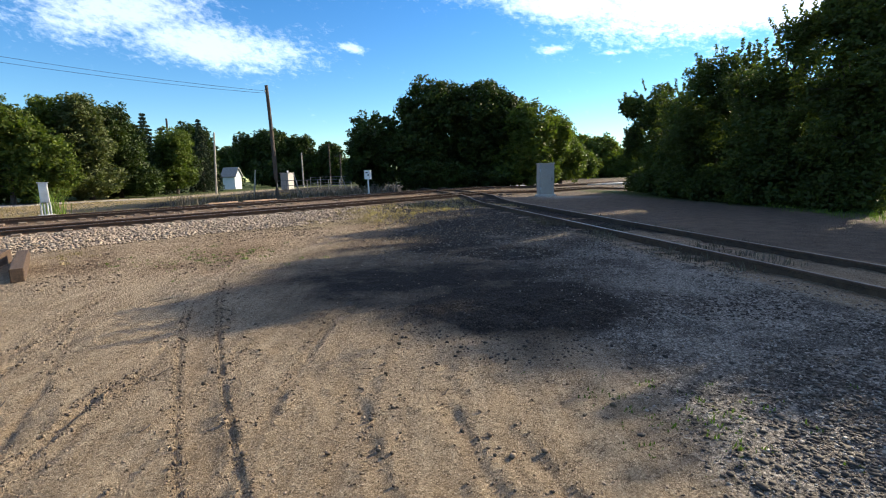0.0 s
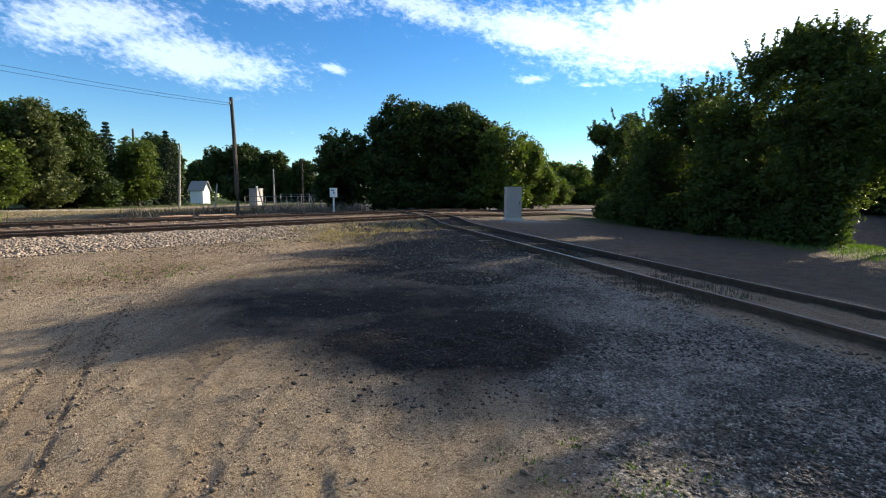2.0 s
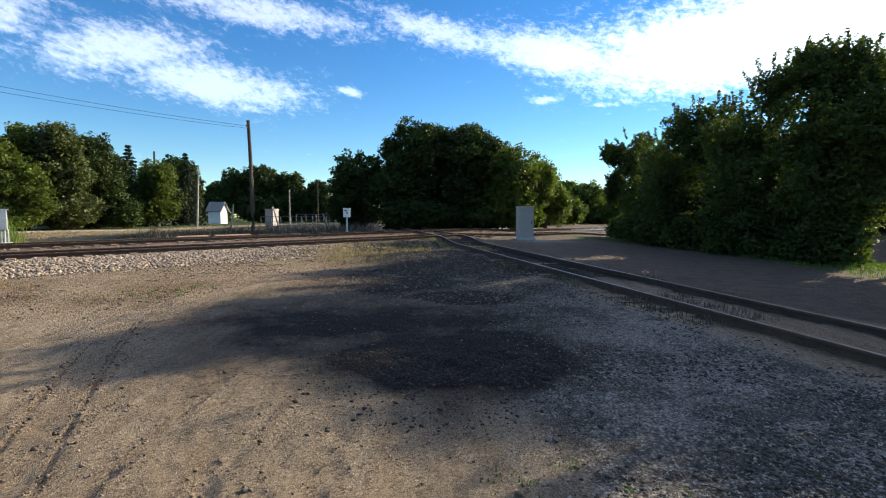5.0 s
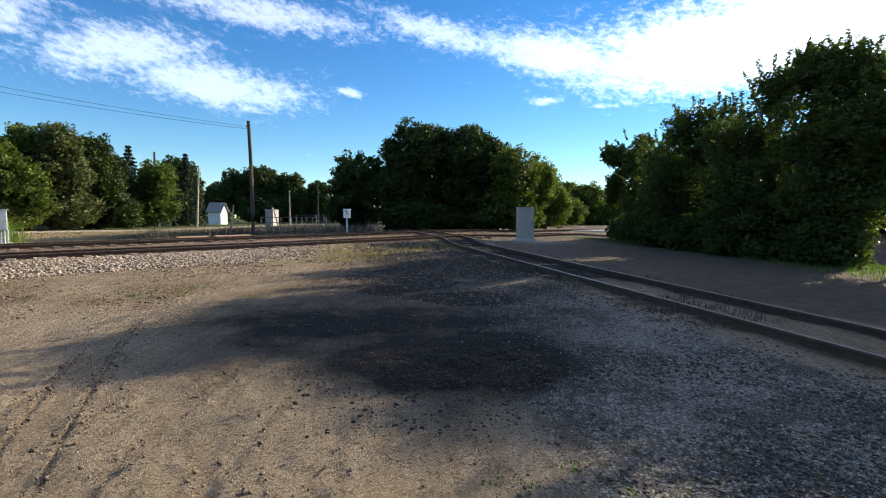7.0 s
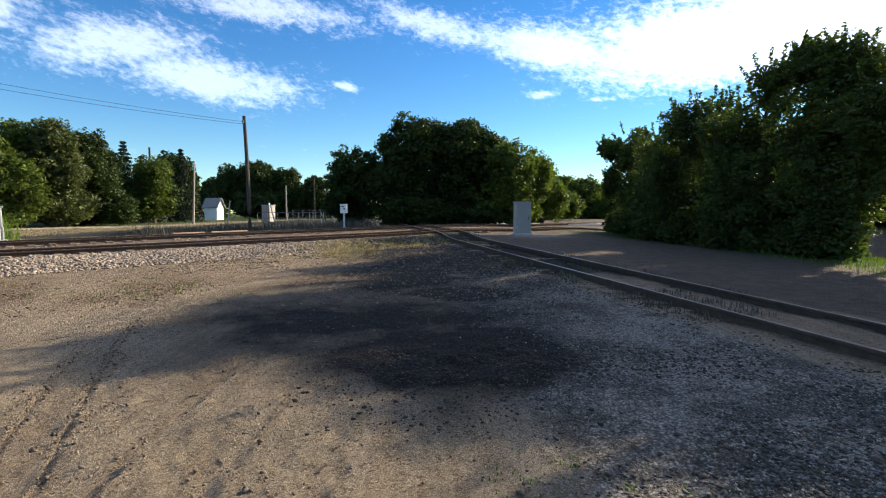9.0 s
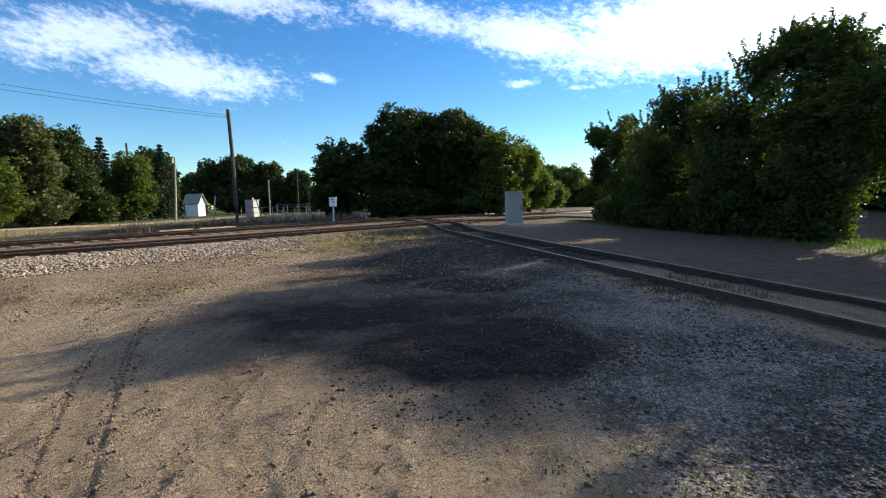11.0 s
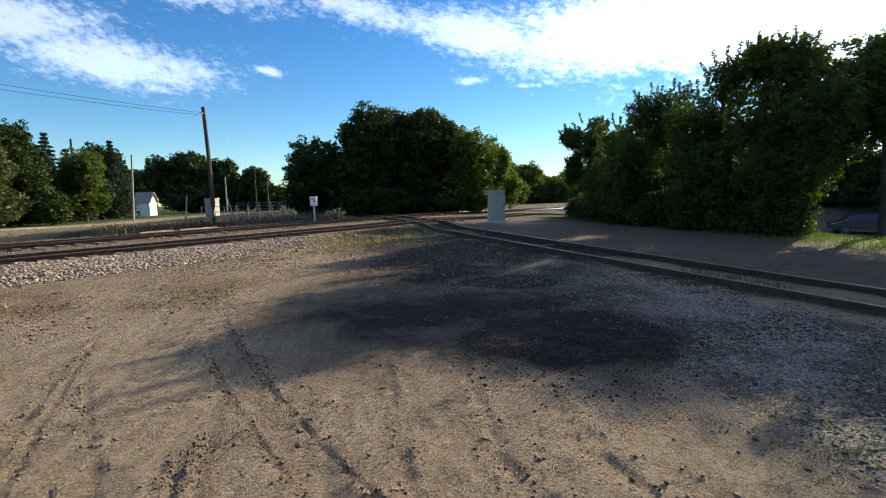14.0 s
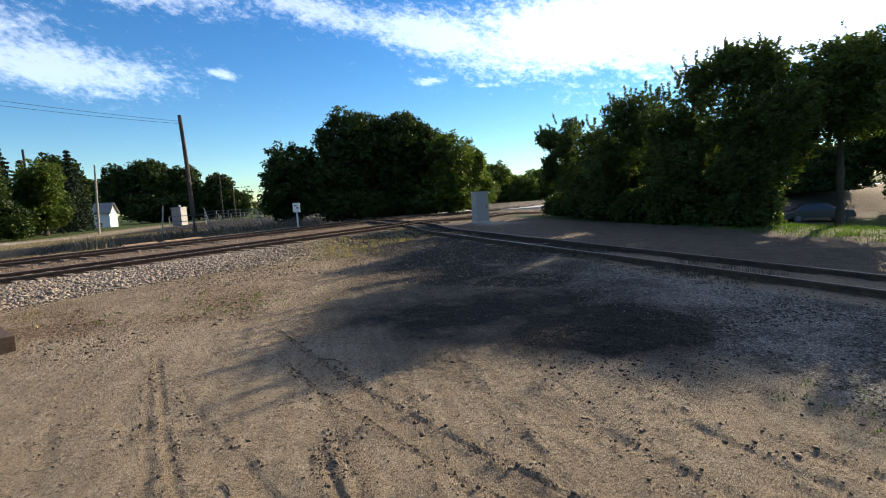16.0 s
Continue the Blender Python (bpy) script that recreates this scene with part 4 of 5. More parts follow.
ROW = "trees beyond the main line"
tree("verge_tree", [(-26.4, 31.8, 5.0, 1.7, 2.0), (-24.9, 32.4, 3.2, 1.8, 2.2), (-28.4, 32.0, 5.7, 1.9, 2.1), (-26.1, 32.6, 2.5, 2.0, 1.8), (-28.7, 31.4, 2.2, 2.1, 1.8)], LEAF_LIGHT, "bushy mid-green tree in the row beyond the tracks", group=ROW)
tree("verge_tree", [(-31.5, 31.0, 6.0, 2.4, 2.6), (-32.0, 30.0, 2.8, 2.8, 2.4)], LEAF_LIGHT, "bushy mid-green tree in the row beyond the tracks", group=ROW)
tree("verge_tree", [(-24.5, 35.4, 6.6, 1.4, 1.7), (-24.9, 36.0, 4.7, 2.1, 2.2), (-25.0, 36.6, 2.3, 2.5, 1.6)], LEAF_GREY, "tall grey-green willow-like tree in the row beyond the tracks", group=ROW)
tree("verge_tree", [(-25.3, 39.4, 6.2, 1.9, 2.1), (-25.2, 40.0, 3.6, 2.5, 2.2), (-26.0, 40.6, 1.8, 2.4, 1.2), (-23.4, 40.2, 2.0, 1.6, 1.5)], LEAF_ELM, "full dark green tree in the row beyond the tracks", group=ROW)
tree("verge_tree", [(-24.4, 47.4, 5.1, 1.9, 2.2), (-24.8, 48.0, 2.8, 2.2, 1.9)], LEAF_LIGHT, "rounded green tree in front of the spruces", group=ROW)
tree("verge_tree", [(-28.9, 59.4, 6.6, 1.7, 2.7), (-27.2, 60.0, 5.4, 1.3, 2.6), (-28.0, 60.6, 2.9, 1.7, 2.0)], LEAF_ELM, "green tree behind the spruces", 0.7, 0.42, 24, 0.15, group=ROW)
tree("verge_tree", [(-30.2, 44.0, 4.4, 1.8, 2.4), (-28.0, 44.5, 2.6, 2.4, 2.0), (-31.2, 45.0, 2.4, 2.0, 2.0)], LEAF_ELM, "dark green shrubby tree between the verge trees", 0.5, 0.32, 24, 0.12, group=ROW)
tree("verge_tree", [(-32.5, 38.0, 4.6, 2.2, 2.6), (-33.5, 37.0, 2.4, 2.4, 2.0), (-29.5, 38.0, 3.0, 2.0, 2.4)], LEAF_ELM, "dark green tree in the second row of the verge", 0.5, 0.32, 24, 0.12, group=ROW)
tree("verge_tree", [(-26.3, 35.2, 5.6, 1.8, 2.3), (-26.8, 34.6, 3.0, 2.0, 2.0)], LEAF_LIGHT, "bushy mid-green tree close behind the track verge", group=ROW)
tree("verge_tree", [(-27.9, 46.0, 5.0, 1.7, 2.6), (-26.4, 46.4, 2.9, 1.9, 2.0), (-28.6, 46.6, 2.2, 2.0, 1.8)], LEAF_ELM, "dark green tree beside the spruces", 0.5, 0.32, 24, 0.12, group=ROW)
tree("roadside_tree", [(13.5, 58.0, 3.6, 2.2, 2.4), (16.2, 60.0, 3.0, 2.2, 2.2), (18.6, 62.0, 2.6, 2.2, 2.0)], LEAF_LIGHT, "sunlit green tree beside the far road", 0.7, 0.42, 24, 0.15, category="tree")
conifer(-28.5, 50.0, 7.9, 3.2, "dark pointed spruce among the verge trees")
conifer(-27.4, 51.0, 6.6, 2.2, "short dark spruce among the verge trees")
conifer(-25.9, 56.0, 8.0, 2.3, "dark pointed spruce near the grey pole")
tree("verge_tree", [(-27.0, 53.0, 3.4, 2.2, 2.6), (-30.5, 52.0, 3.0, 2.4, 2.4)], LEAF_ELM, "dark green shrubby tree between the spruces", 0.6, 0.4, 24, 0.14, group=ROW)
FAR = "far trees behind the yard"
tree("far_tree", [(-46.0, 113.0, 5.4, 4.0, 4.4), (-52.0, 113.0, 5.0, 4.2, 4.2)], LEAF_ELM, "dark green tree behind the white house", 0.95, 0.6, 24, 0.22, 0.3, group=FAR)
tree("far_tree", [(-31.1, 84.4, 6.3, 3.1, 3.6), (-27.2, 85.0, 7.2, 3.8, 3.3), (-26.4, 84.4, 3.1, 5.8, 2.7)], LEAF_ELM, "broad dark green tree far behind the yard", 0.95, 0.6, 24, 0.22, 0.3, group=FAR)
tree("far_tree", [(-22.9, 85.6, 6.3, 2.7, 3.6), (-22.0, 85.0, 3.0, 3.0, 2.6)], LEAF_ELM, "rounded dark green tree far behind the yard", 0.95, 0.6, 24, 0.22, 0.3, group=FAR)
tree("far_tree", [(-17.4, 84.4, 5.0, 2.7, 2.9), (-19.6, 85.0, 3.4, 2.4, 2.7), (-15.8, 85.6, 2.9, 2.9, 2.4)], LEAF_ELM, "low dark green tree far behind the yard", 0.95, 0.6, 24, 0.22, 0.3, group=FAR)

NEAR = "trees beside the dirt road"
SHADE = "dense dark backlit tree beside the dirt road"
tree("roadside_elm", [(11.3, 26.4, 4.0, 0.9, 1.5), (10.6, 27.0, 5.0, 0.6, 0.5), (12.2, 27.6, 5.0, 1.1, 1.3), (12.1, 26.4, 2.5, 1.2, 1.8), (10.8, 27.0, 3.1, 0.5, 0.9), (11.7, 24.6, 2.5, 1.4, 2.0), (11.8, 24.0, 4.3, 1.1, 1.2)], LEAF_BACKLIT, SHADE, 0.36, 0.24, 24, 0.075, stem=(12.2, 27.0), group=NEAR, twigs=40)
tree("roadside_elm", [(11.2, 20.4, 4.5, 1.3, 1.5), (10.8, 21.0, 2.8, 1.4, 1.7), (11.8, 21.6, 1.4, 1.4, 1.2), (12.4, 20.4, 5.3, 0.9, 1.1), (13.4, 22.6, 3.0, 1.9, 2.4)], LEAF_BACKLIT, SHADE, 0.36, 0.24, 24, 0.07, group=NEAR, twigs=60)
tree("roadside_elm", [(12.5, 17.4, 5.8, 0.9, 1.0), (12.9, 16.2, 6.2, 0.7, 0.75), (11.8, 18.0, 4.4, 1.2, 1.3), (13.1, 18.6, 3.8, 1.4, 1.6), (11.6, 17.4, 2.4, 1.6, 1.8), (13.0, 18.0, 1.2, 1.6, 1.2)], LEAF_BACKLIT, SHADE, 0.36, 0.24, 24, 0.068, group=NEAR, twigs=80)
tree("roadside_elm", [(13.0, 14.9, 5.95, 1.0, 0.9), (12.6, 15.6, 6.3, 0.6, 0.5), (14.0, 15.6, 6.2, 0.9, 0.6), (12.4, 15.5, 4.4, 1.4, 1.4), (12.7, 13.4, 4.2, 1.0, 1.1), (14.3, 14.7, 5.0, 1.3, 1.3), (14.6, 15.6, 3.3, 1.5, 1.6), (13.8, 16.1, 3.8, 1.5, 1.8), (12.5, 14.9, 2.4, 1.5, 1.3)], LEAF_BACKLIT, SHADE, 0.36, 0.24, 24, 0.068, group=NEAR, twigs=45)
tree("roadside_elm", [(15.5, 13.9, 5.65, 1.5, 1.2), (17.6, 14.5, 5.7, 2.2, 1.4), (17.1, 15.1, 4.3, 2.4, 1.3)], LEAF_BACKLIT, "dark roadside tree with an open shaded underside", 0.38, 0.26, 24, 0.07, stem=(16.2, 14.4), group=NEAR, twigs=16, floor=1.6)

# unseen tree right of view, added to shade the near gravel
tree("roadside_elm", [(12.9, 9.6, 3.8, 1.1, 1.2), (13.8, 8.6, 3.6, 1.4, 1.4), (12.9, 7.4, 3.2, 1.5, 1.5), (13.2, 5.4, 3.0, 1.7, 1.6)], LEAF_BACKLIT, "unseen smaller tree added beside the dirt road for its shadow", 0.38, 0.26, 24, 0.07, group=NEAR)
tree("roadside_elm", [(15.5, 24.5, 2.8, 2.4, 2.4), (16.5, 20.8, 2.6, 2.2, 2.3), (15.6, 17.8, 2.2, 1.5, 1.9)], LEAF_BACKLIT, "dark tree in the second row behind the dirt road", 0.5, 0.32, 24, 0.09, group=NEAR)

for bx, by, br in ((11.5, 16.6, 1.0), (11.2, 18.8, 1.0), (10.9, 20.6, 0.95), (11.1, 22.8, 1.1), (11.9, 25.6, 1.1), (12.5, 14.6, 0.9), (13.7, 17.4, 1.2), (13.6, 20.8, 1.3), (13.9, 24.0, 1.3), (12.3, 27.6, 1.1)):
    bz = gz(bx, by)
    tree("understory_shrub", [(bx, by, bz + br * 0.75, br * 1.15, br * 0.95), (bx + br * 0.8, by + br * 0.5, bz + br * 0.6, br * 0.8, br * 0.75), (bx - br * 0.5, by + br * 0.7, bz + br * 0.55, br * 0.75, br * 0.7)], LEAF_BACKLIT, "dark shrub filling the foot of the roadside trees", 0.38, 0.26, 22, 0.075, trunk=0.05, category="shrub", floor=0.03, group="shrubs under the roadside trees")

for bx, by in ((39.0, 36.5), (46.0, 30.0), (34.0, 43.0), (50.0, 22.0), (43.0, 41.0), (36.0, 40.0)):
    tree("backdrop_tree", [(bx, by, 3.0, 3.8, 3.8), (bx + 2.6, by - 2.0, 2.0, 3.4, 3.4), (bx - 1.5, by + 2.0, 4.6, 3.0, 2.6), (bx + 0.5, by - 1.0, 0.6, 4.0, 1.8)], LEAF_ELM, "dark tree standing behind the lawn", 0.75, 0.45, 24, 0.14, group="trees behind the lawn")


def tree_belt():
    """Far woods that close the view all round."""
    c, r = [], []
    for k in range(520):
        a = k / 520 * math.tau
        d = 125 + 14 * math.sin(a * 7) + rng.uniform(-6, 6)
        x, y = d * math.sin(a), d * math.cos(a)
        h = 4.2 + 1.6 * math.sin(a * 23) + rng.uniform(-0.8, 0.8)
        for z in np.arange(0.8, h, 1.4):
            c.append((x + rng.normal(0, 1.2), y + rng.normal(0, 1.2), z + gz(x, y)))
            r.append(1.5)
    v, f = leaf_cloud(np.array(c), np.array(r), 26, 0.42)
    ob = array_mesh("far_woods", v, f, LEAF_ELM)
    tagged(ob, "distant dark green woods along the horizon", "woods", kind="stuff")


tree_belt()


# ---- far side ----
def white_shed():
    x, y = -28.4, 70.0
    z = gz(x, y)
    th = thing("white_shed", pose(x, y, z, 0, 0, 82), "small white gabled shed with a grey roof beyond the tracks", "shed")
    wd, ln, eave, ridge = 0.85, 0.9, 1.9, 3.0
    bm = bmesh.new()
    for sy in (-ln, ln):
        bm.faces.new([bm.verts.new(p) for p in ((-wd, sy, 0), (wd, sy, 0), (wd, sy, eave), (0, sy, ridge - 0.12), (-wd, sy, eave))])
    for sx in (-wd, wd):
        bm.faces.new([bm.verts.new(p) for p in ((sx, -ln, 0), (sx, ln, 0), (sx, ln, eave), (sx, -ln, eave))])
    part("wall", bm, WHITE_PAINT, th)
    rise = ridge - eave
    for s in (-1, 1):
        ang = math.degrees(math.atan2(rise, wd))
        L = math.hypot(rise, wd) + 0.3
        bm = bmesh.new()
        box(bm, 0, L, -ln - 0.25, ln + 0.25, 0, 0.1, 0.01, Matrix.Translation((0, 0, ridge - 0.03)) @ (pose(0, 0, 0, 0, ang, 0) if s > 0 else pose(0, 0, 0, 0, ang, 180) ))
        part("roof", bm, ROOF, th)
    d = part("door", box(bmesh.new(), -0.42, 0.42, -ln - 0.04, -ln - 0.003, 0.02, 1.85, 0.01), WHITE_PAINT, th)
    part("handle", box(bmesh.new(), 0.32, 0.36, -ln - 0.09, -ln - 0.04, 0.98, 1.06), DARK_METAL, d)
    for s in (-0.42, 0.42):
        w = part("window", box(bmesh.new(), wd + 0.003, wd + 0.05, s - 0.28, s + 0.28, 0.95, 1.6, 0.01), WHITE_PAINT, th)
        part("pane", box(bmesh.new(), wd + 0.05, wd + 0.06, s - 0.23, s + 0.23, 1.0, 1.55), DARK_METAL, w)


white_shed()


def bare_pole(x, y, top, r, mat, label, arms=0, lean=0.0):
    z = gz(x, y)
    th = thing("utility_pole", pose(x, y, z), label, "utility pole", "far poles")
    h = top - z
    part("shaft", leaning(bmesh.new(), (0, 0, -0.3), (lean, 0, h), r, r * 0.75, 10), mat, th)
    for k in range(arms):
        zz = h - 0.3 - 0.7 * k
        part("crossarm", box(bmesh.new(), lean - 0.9, lean + 0.9, -0.05 - r, 0.05 - r, zz, zz + 0.1, 0.01), mat, th)
    return th


bare_pole(-19.8, 45.0, 6.1, 0.095, GREY_WOOD, "pale grey bare pole in front of the verge trees", lean=0.3)
bare_pole(-31.4, 60.0, 9.3, 0.14, POLE_WOOD, "dark pole rising behind the verge trees")
bare_pole(-18.5, 70.0, 5.45, 0.11, GREY_WOOD, "pale pole in the far yard")
bare_pole(-15.7, 75.0, 6.95, 0.11, POLE_WOOD, "dark far pole with a crossarm", 1)
bare_pole(-14.1, 75.0, 5.3, 0.12, POLE_WOOD, "short dark far pole with a crossarm", 1)
bare_pole(-11.4, 31.0, 2.4, 0.05, GREY_WOOD, "thin leaning grey post among the weeds", lean=0.27)
bare_pole(-9.2, 34.0, 2.2, 0.045, GREY_WOOD, "thin leaning grey post among the weeds", lean=-0.45)
bare_pole(-6.2, 36.0, 1.9, 0.04, GREY_WOOD, "thin leaning grey post among the weeds", lean=-0.6)


def yard_shed():
    x, y = -16.3, 55.0
    z = gz(x, y)
    th = thing("equipment_shed", pose(x, y, z, 0, 0, -20), "grey metal equipment shed in the far yard", "shed")
    part("body", box(bmesh.new(), -0.5, 0.5, -0.5, 0.5, 0, 1.75, 0.02), GREY_PAINT, th)
    part("roof", box(bmesh.new(), -0.56, 0.56, -0.56, 0.56, 1.75, 1.83, 0.02), GREY_PAINT, th)
    part("vent", tube(bmesh.new(), [(0.1, 0, 1.83), (0.1, 0, 2.05)], [0.08, 0.1], 10), WHITE_PAINT, th)
    part("door", box(bmesh.new(), -0.35, 0.35, -0.54, -0.503, 0.05, 1.65, 0.01), GREY_PAINT, th)


yard_shed()


def pipe_fence(x0, y0, x1, y1, n, h, label):
    th = thing("pipe_fence", Matrix(), label, "fence", "far yard fences")
    for k in range(n + 1):
        x, y = x0 + (x1 - x0) * k / n, y0 + (y1 - y0) * k / n
        part("post", tube(bmesh.new(), [(x, y, gz(x, y) - 0.1), (x, y, gz(x, y) + h)], 0.035, 6), DULL_STEEL, th)
    for f in (0.45, 0.97):
        part("bar", tube(bmesh.new(), [(x0, y0, gz(x0, y0) + h * f), (x1, y1, gz(x1, y1) + h * f)], 0.03, 6), DULL_STEEL, th)


pipe_fence(-16.5, 52, -5.6, 46, 9, 1.0, "grey pipe fence round the far yard")
pipe_fence(-15.0, 60, -7.0, 56, 6, 1.3, "grey pipe fence deeper in the far yard")


def far_road():
    bm = bmesh.new()
    box(bm, -14, 60, -1.9, 1.9, -0.2, 0.05, 0.02)
    ob = link_mesh("far_road", bm, CONCRETE)
    ob.matrix_world = pose(14, 39.5, 0.70, 0, 0, 4)
    tagged(ob, "pale concrete road beyond the crossing", "road", kind="structure")


far_road()


def parked_car(x, y, turn):
    """A parked saloon car, far off."""
    th = thing("parked_car", pose(x, y, gz(x, y), 0, 0, turn), "dark parked car glinting in the sun beyond the lawn", "car")
    paint = surface("car_paint", (0.05, 0.055, 0.065), (0.06, 0.065, 0.075), 2, 0.2, 0.3, 60, 0.02)
    outline = ((-2.1, 0.35), (-2.15, 0.75), (-1.5, 0.92), (-0.95, 1.38), (0.45, 1.42), (1.05, 0.98), (2.0, 0.85), (2.15, 0.6), (2.1, 0.35))
    bm = bmesh.new()
    rows = []
    for s, k in ((-0.85, 0.92), (-0.78, 1.0), (0.78, 1.0), (0.85, 0.92)):
        rows.append([bm.verts.new((px * (0.985 if abs(s) > 0.8 else 1), s * (0.82 if pz > 1.1 else 1), 0.35 + (pz - 0.35) * k)) for px, pz in outline])
    n = len(outline)
    for a, b in zip(rows, rows[1:]):
        for i in range(n):
            bm.faces.new((a[i], a[(i + 1) % n], b[(i + 1) % n], b[i]))
    bm.faces.new(rows[0][::-1])
    bm.faces.new(rows[-1])
    bmesh.ops.recalc_face_normals(bm, faces=bm.faces[:])
    part("body", bm, paint, th)
    for px in (-1.35, 1.35):
        for s in (-0.8, 0.8):
            w = part("wheel", tube(bmesh.new(), [(px, s - 0.1, 0.32), (px, s + 0.1, 0.32)], 0.32, 18), CABLE, th)
            part("rim", tube(bmesh.new(), [(px, s - 0.11, 0.32), (px, s + 0.11, 0.32)], 0.19, 14), DULL_STEEL, w)
    for s in (-0.703, 0.69):
        bm = bmesh.new()
        bm.faces.new([bm.verts.new(p) for p in ((-1.0, s, 0.97), (0.75, s, 0.99), (0.38, s, 1.33), (-0.8, s, 1.30))])
        bmesh.ops.solidify(bm, geom=bm.faces[:], thickness=0.012)
        part("side_window", bm, DARK_METAL, th)
    part("bumper", box(bmesh.new(), 2.06, 2.2, -0.75, 0.75, 0.38, 0.55, 0.03), paint, th)


def low_building(name, x, y, turn, half, deep, h, wall, label):
    """A plain low building with a shallow pitched roof, a door and two windows."""
    th = thing(name, pose(x, y, gz(x, y), 0, 0, turn), label, "house")
    part("wall", box(bmesh.new(), -half, half, -deep, deep, 0, h, 0.02), wall, th)
    bm = bmesh.new()
    e = 0.3
    v = [bm.verts.new(p) for p in ((-half - e, -deep - e, h), (half + e, -deep - e, h), (half + e, deep + e, h), (-half - e, deep + e, h), (-half - e, 0, h + 0.9), (half + e, 0, h + 0.9))]
    for f in ((0, 1, 5, 4), (2, 3, 4, 5), (1, 2, 5), (3, 0, 4), (3, 2, 1, 0)):
        bm.faces.new([v[i] for i in f])
    part("roof", bm, ROOF, th)
    part("door", box(bmesh.new(), -0.4, 0.4, -deep - 0.05, -deep - 0.003, 0.02, min(h - 0.1, 2.0), 0.01), WHITE_PAINT, th)
    for s in (-0.62, 0.62):
        w = part("window", box(bmesh.new(), half * s - 0.45, half * s + 0.45, -deep - 0.05, -deep - 0.003, 0.8, 1.6, 0.01), WHITE_PAINT, th)
        part("pane", box(bmesh.new(), half * s - 0.38, half * s + 0.38, -deep - 0.06, -deep - 0.05, 0.87, 1.53), DARK_METAL, w)


low_building("far_house", 38.5, 104.0, -15, 2.4, 2.0, 1.7, GREY_PAINT, "low blue-grey house far down the road")
low_building("far_house", -33.0, 58.0, 35, 2.2, 1.8, 2.2, WHITE_PAINT, "white house half hidden behind the verge trees")
parked_car(34.0, 29.5, -38)


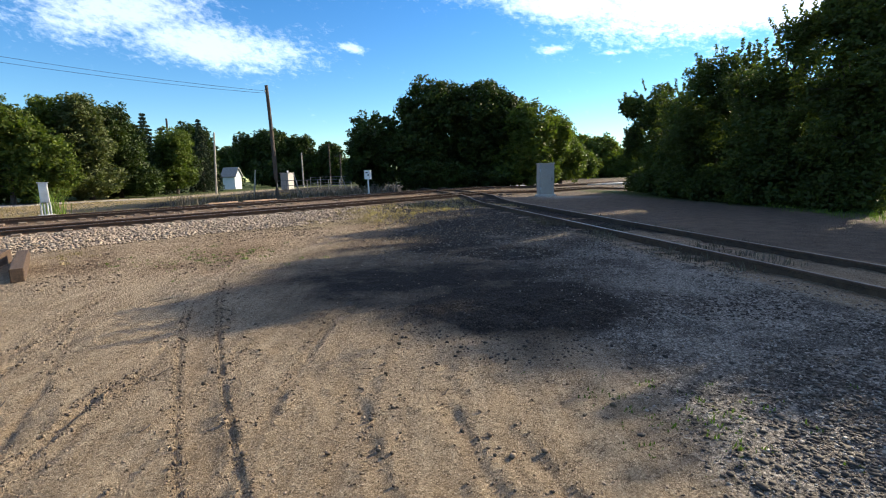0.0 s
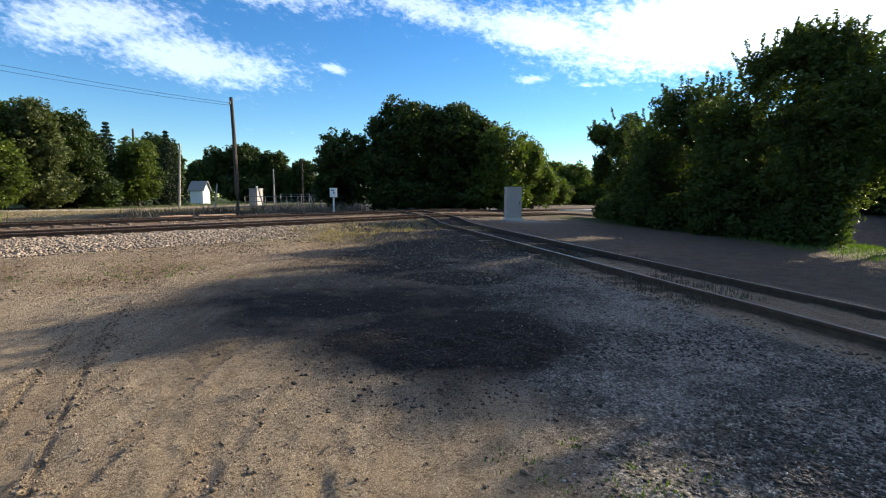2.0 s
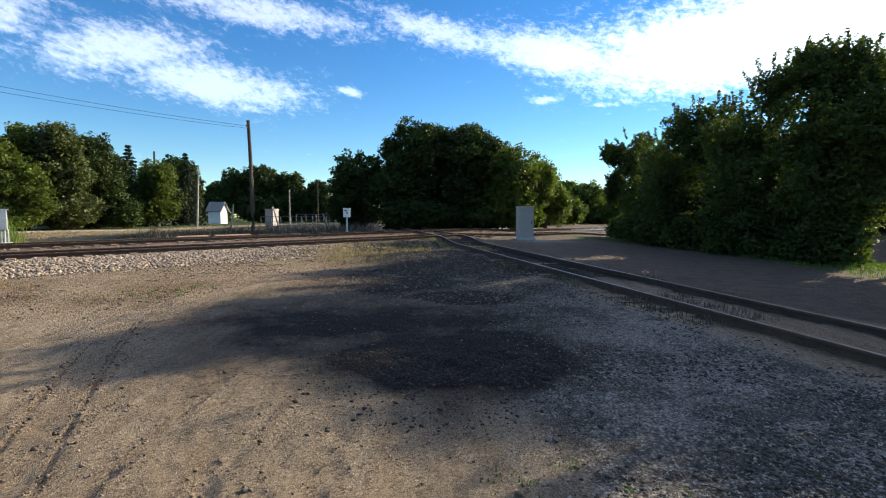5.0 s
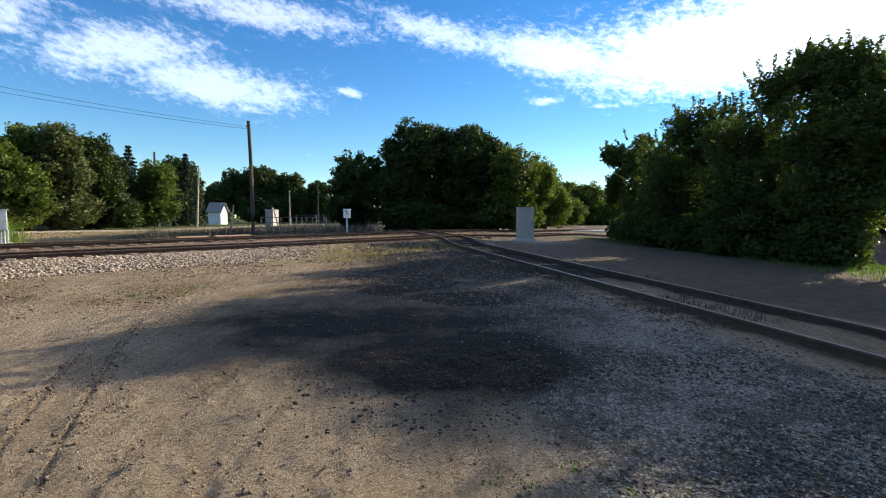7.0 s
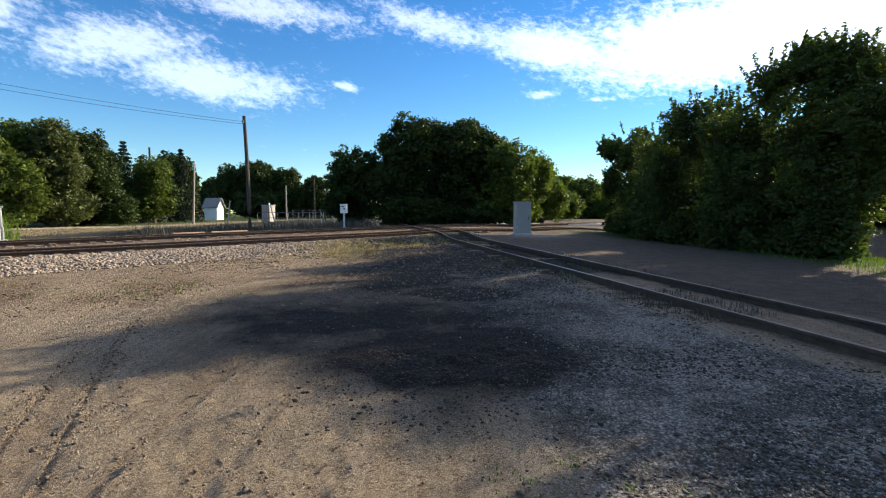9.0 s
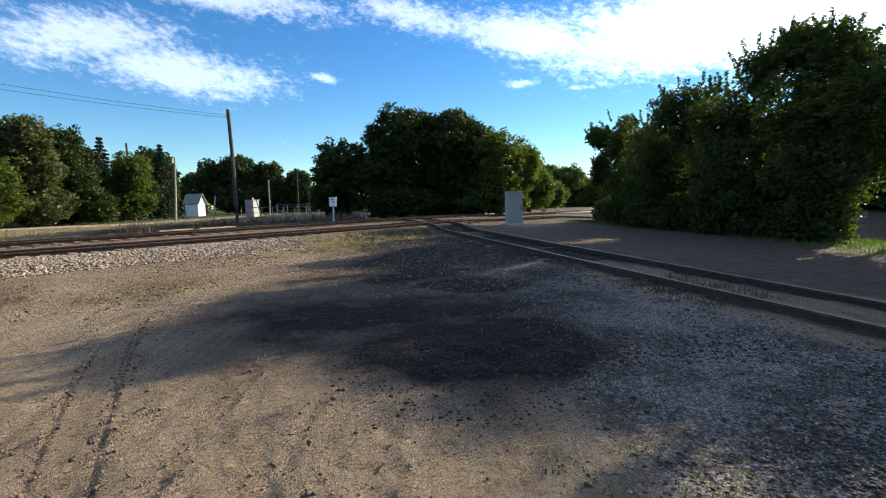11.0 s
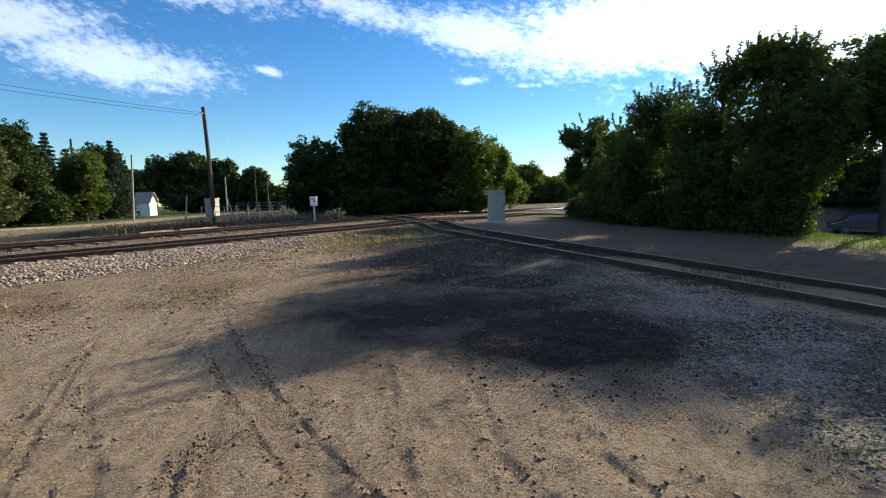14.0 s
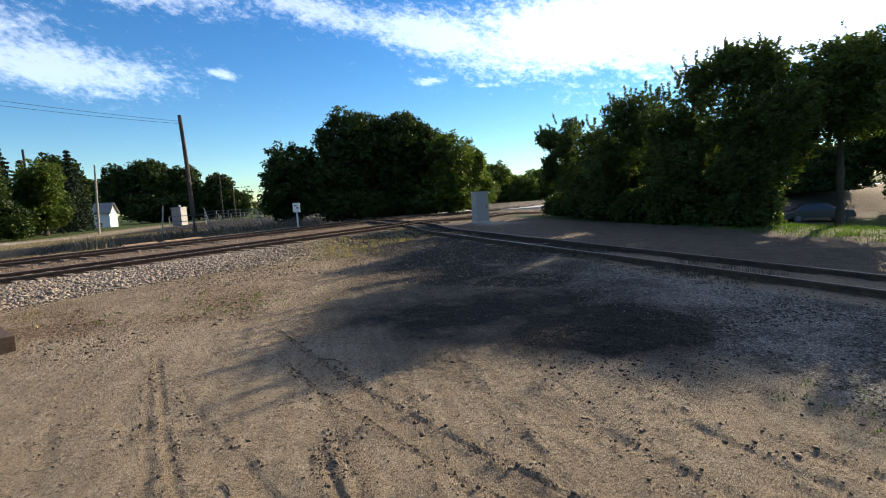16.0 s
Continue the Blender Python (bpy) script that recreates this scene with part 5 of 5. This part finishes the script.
# ---- clouds ----
def cloud_dome():
    """A far shell of thin cloud over a clear sky; it only adds the light of the cloud."""
    R = 2600.0
    na, ne = 96, 28
    az = np.linspace(0, math.tau, na + 1)
    el = np.radians(np.linspace(-1.0, 89.5, ne))
    A, E = np.meshgrid(az, el)
    v = np.stack([R * np.sin(A) * np.cos(E), R * np.cos(A) * np.cos(E), R * np.sin(E)], 2).reshape(-1, 3)
    i = (np.arange(ne - 1)[:, None] * (na + 1) + np.arange(na)[None, :]).ravel()
    m = bpy.data.materials.new("cloud")
    m.use_nodes = True
    nt = m.node_tree
    nodes = nt.nodes
    nodes.remove(nodes["Principled BSDF"])
    tc = nodes.new("ShaderNodeTexCoord")
    sep = nodes.new("ShaderNodeSeparateXYZ")
    nt.links.new(tc.outputs["Object"], sep.inputs[0])
    deg = 180 / math.pi
    azn = calc(nt, "MULTIPLY", calc(nt, "ARCTAN2", sep.outputs[0], sep.outputs[1]), deg)
    eln = calc(nt, "MULTIPLY", calc(nt, "ARCSINE", calc(nt, "DIVIDE", sep.outputs[2], R)), deg)
    comb = nodes.new("ShaderNodeCombineXYZ")
    nt.links.new(azn, comb.inputs[0])
    nt.links.new(calc(nt, "ADD", calc(nt, "MULTIPLY", eln, 1.8), calc(nt, "MULTIPLY", azn, 0.25)), comb.inputs[1])

    def cloud_noise(scale, detail, rough):
        n = nodes.new("ShaderNodeTexNoise")
        n.inputs["Scale"].default_value, n.inputs["Detail"].default_value, n.inputs["Roughness"].default_value = scale, detail, rough
        n.inputs["Distortion"].default_value = 0.35
        nt.links.new(comb.outputs[0], n.inputs["Vector"])
        return n.outputs["Fac"]

    shape = calc(nt, "ADD", calc(nt, "MULTIPLY", cloud_noise(0.10, 9, 0.68), 0.5), calc(nt, "MULTIPLY", cloud_noise(0.5, 8, 0.7), 0.5))
    # cloud banks: middle and half-size in degrees, tilt, weight
    total = None
    for a0, e0, wa, we, tilt, weight in CLOUD_BANKS:
        da, de = calc(nt, "SUBTRACT", azn, a0), calc(nt, "SUBTRACT", eln, e0)
        de = calc(nt, "SUBTRACT", de, calc(nt, "MULTIPLY", da, tilt))
        q = calc(nt, "ADD", calc(nt, "POWER", calc(nt, "ABSOLUTE", calc(nt, "DIVIDE", da, wa)), 2.0), calc(nt, "POWER", calc(nt, "ABSOLUTE", calc(nt, "DIVIDE", de, we)), 2.0))
        g = calc(nt, "MULTIPLY", calc(nt, "POWER", 2.718, calc(nt, "MULTIPLY", q, -1.0)), weight)
        total = g if total is None else calc(nt, "MAXIMUM", total, g)
    flake = calc(nt, "MULTIPLY", calc(nt, "SUBTRACT", cloud_noise(1.1, 6, 0.72), 0.5), 0.55)
    dens = calc(nt, "ADD", calc(nt, "ADD", shape, flake), calc(nt, "MULTIPLY", total, 0.42))
    mr = nodes.new("ShaderNodeMapRange")
    mr.interpolation_type = "SMOOTHSTEP"
    mr.inputs["From Min"].default_value, mr.inputs["From Max"].default_value = 0.60, 0.95
    nt.links.new(dens, mr.inputs["Value"])
    em = nodes.new("ShaderNodeEmission")
    em.inputs["Color"].default_value = (1.0, 0.95, 0.90, 1)
    # brighter towards the sun
    near = calc(nt, "POWER", 2.718, calc(nt, "MULTIPLY", calc(nt, "POWER", calc(nt, "DIVIDE", calc(nt, "SUBTRACT", azn, SUN_AZ), 30.0), 2.0), -1.0))
    nt.links.new(calc(nt, "MULTIPLY", mr.outputs[0], calc(nt, "ADD", calc(nt, "MULTIPLY", near, 0.8), CLOUD_GLOW)), em.inputs["Strength"])
    tr = nodes.new("ShaderNodeBsdfTransparent")
    ad = nodes.new("ShaderNodeAddShader")
    nt.links.new(tr.outputs[0], ad.inputs[0])
    nt.links.new(em.outputs[0], ad.inputs[1])
    nt.links.new(ad.outputs[0], nodes["Material Output"].inputs[0])
    ob = array_mesh("sky_backdrop", v, np.stack([i, i + 1, i + na + 2, i + na + 1], 1), m, True)
    tagged(ob, "bright broken white clouds in a blue sky", "clouds", kind="structure")


CLOUD_GLOW = 0.35
CLOUD_BANKS = (
    (-22.0, 13.6, 10.0, 2.3, -0.08, 1.1),
    (-31.0, 15.8, 9.0, 2.5, 0.15, 1.05),
    (-40.0, 17.0, 6.0, 3.0, 0.20, 0.8),
    (-8.6, 13.8, 1.6, 0.55, -0.1, 1.0),
    (-12.0, 12.0, 2.0, 0.3, 0.0, 0.5),
    (-20.0, 21.0, 18.0, 1.8, -0.05, 0.9),
    (2.0, 20.0, 9.0, 1.8, -0.22, 0.95),
    (14.0, 17.8, 11.0, 2.4, -0.20, 1.15),
    (28.0, 16.5, 13.0, 4.2, -0.05, 1.35),
    (50.0, 18.0, 20.0, 8.0, 0.0, 1.6),
    (13.4, 13.0, 2.2, 0.5, 0.0, 0.75),
    (20.0, 12.2, 2.5, 0.4, 0.0, 0.6),
    # unseen banks overhead and behind, added to brighten and whiten the shade
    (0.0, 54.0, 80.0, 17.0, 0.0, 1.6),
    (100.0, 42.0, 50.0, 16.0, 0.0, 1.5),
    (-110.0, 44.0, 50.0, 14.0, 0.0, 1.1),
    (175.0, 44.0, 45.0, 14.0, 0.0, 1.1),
)
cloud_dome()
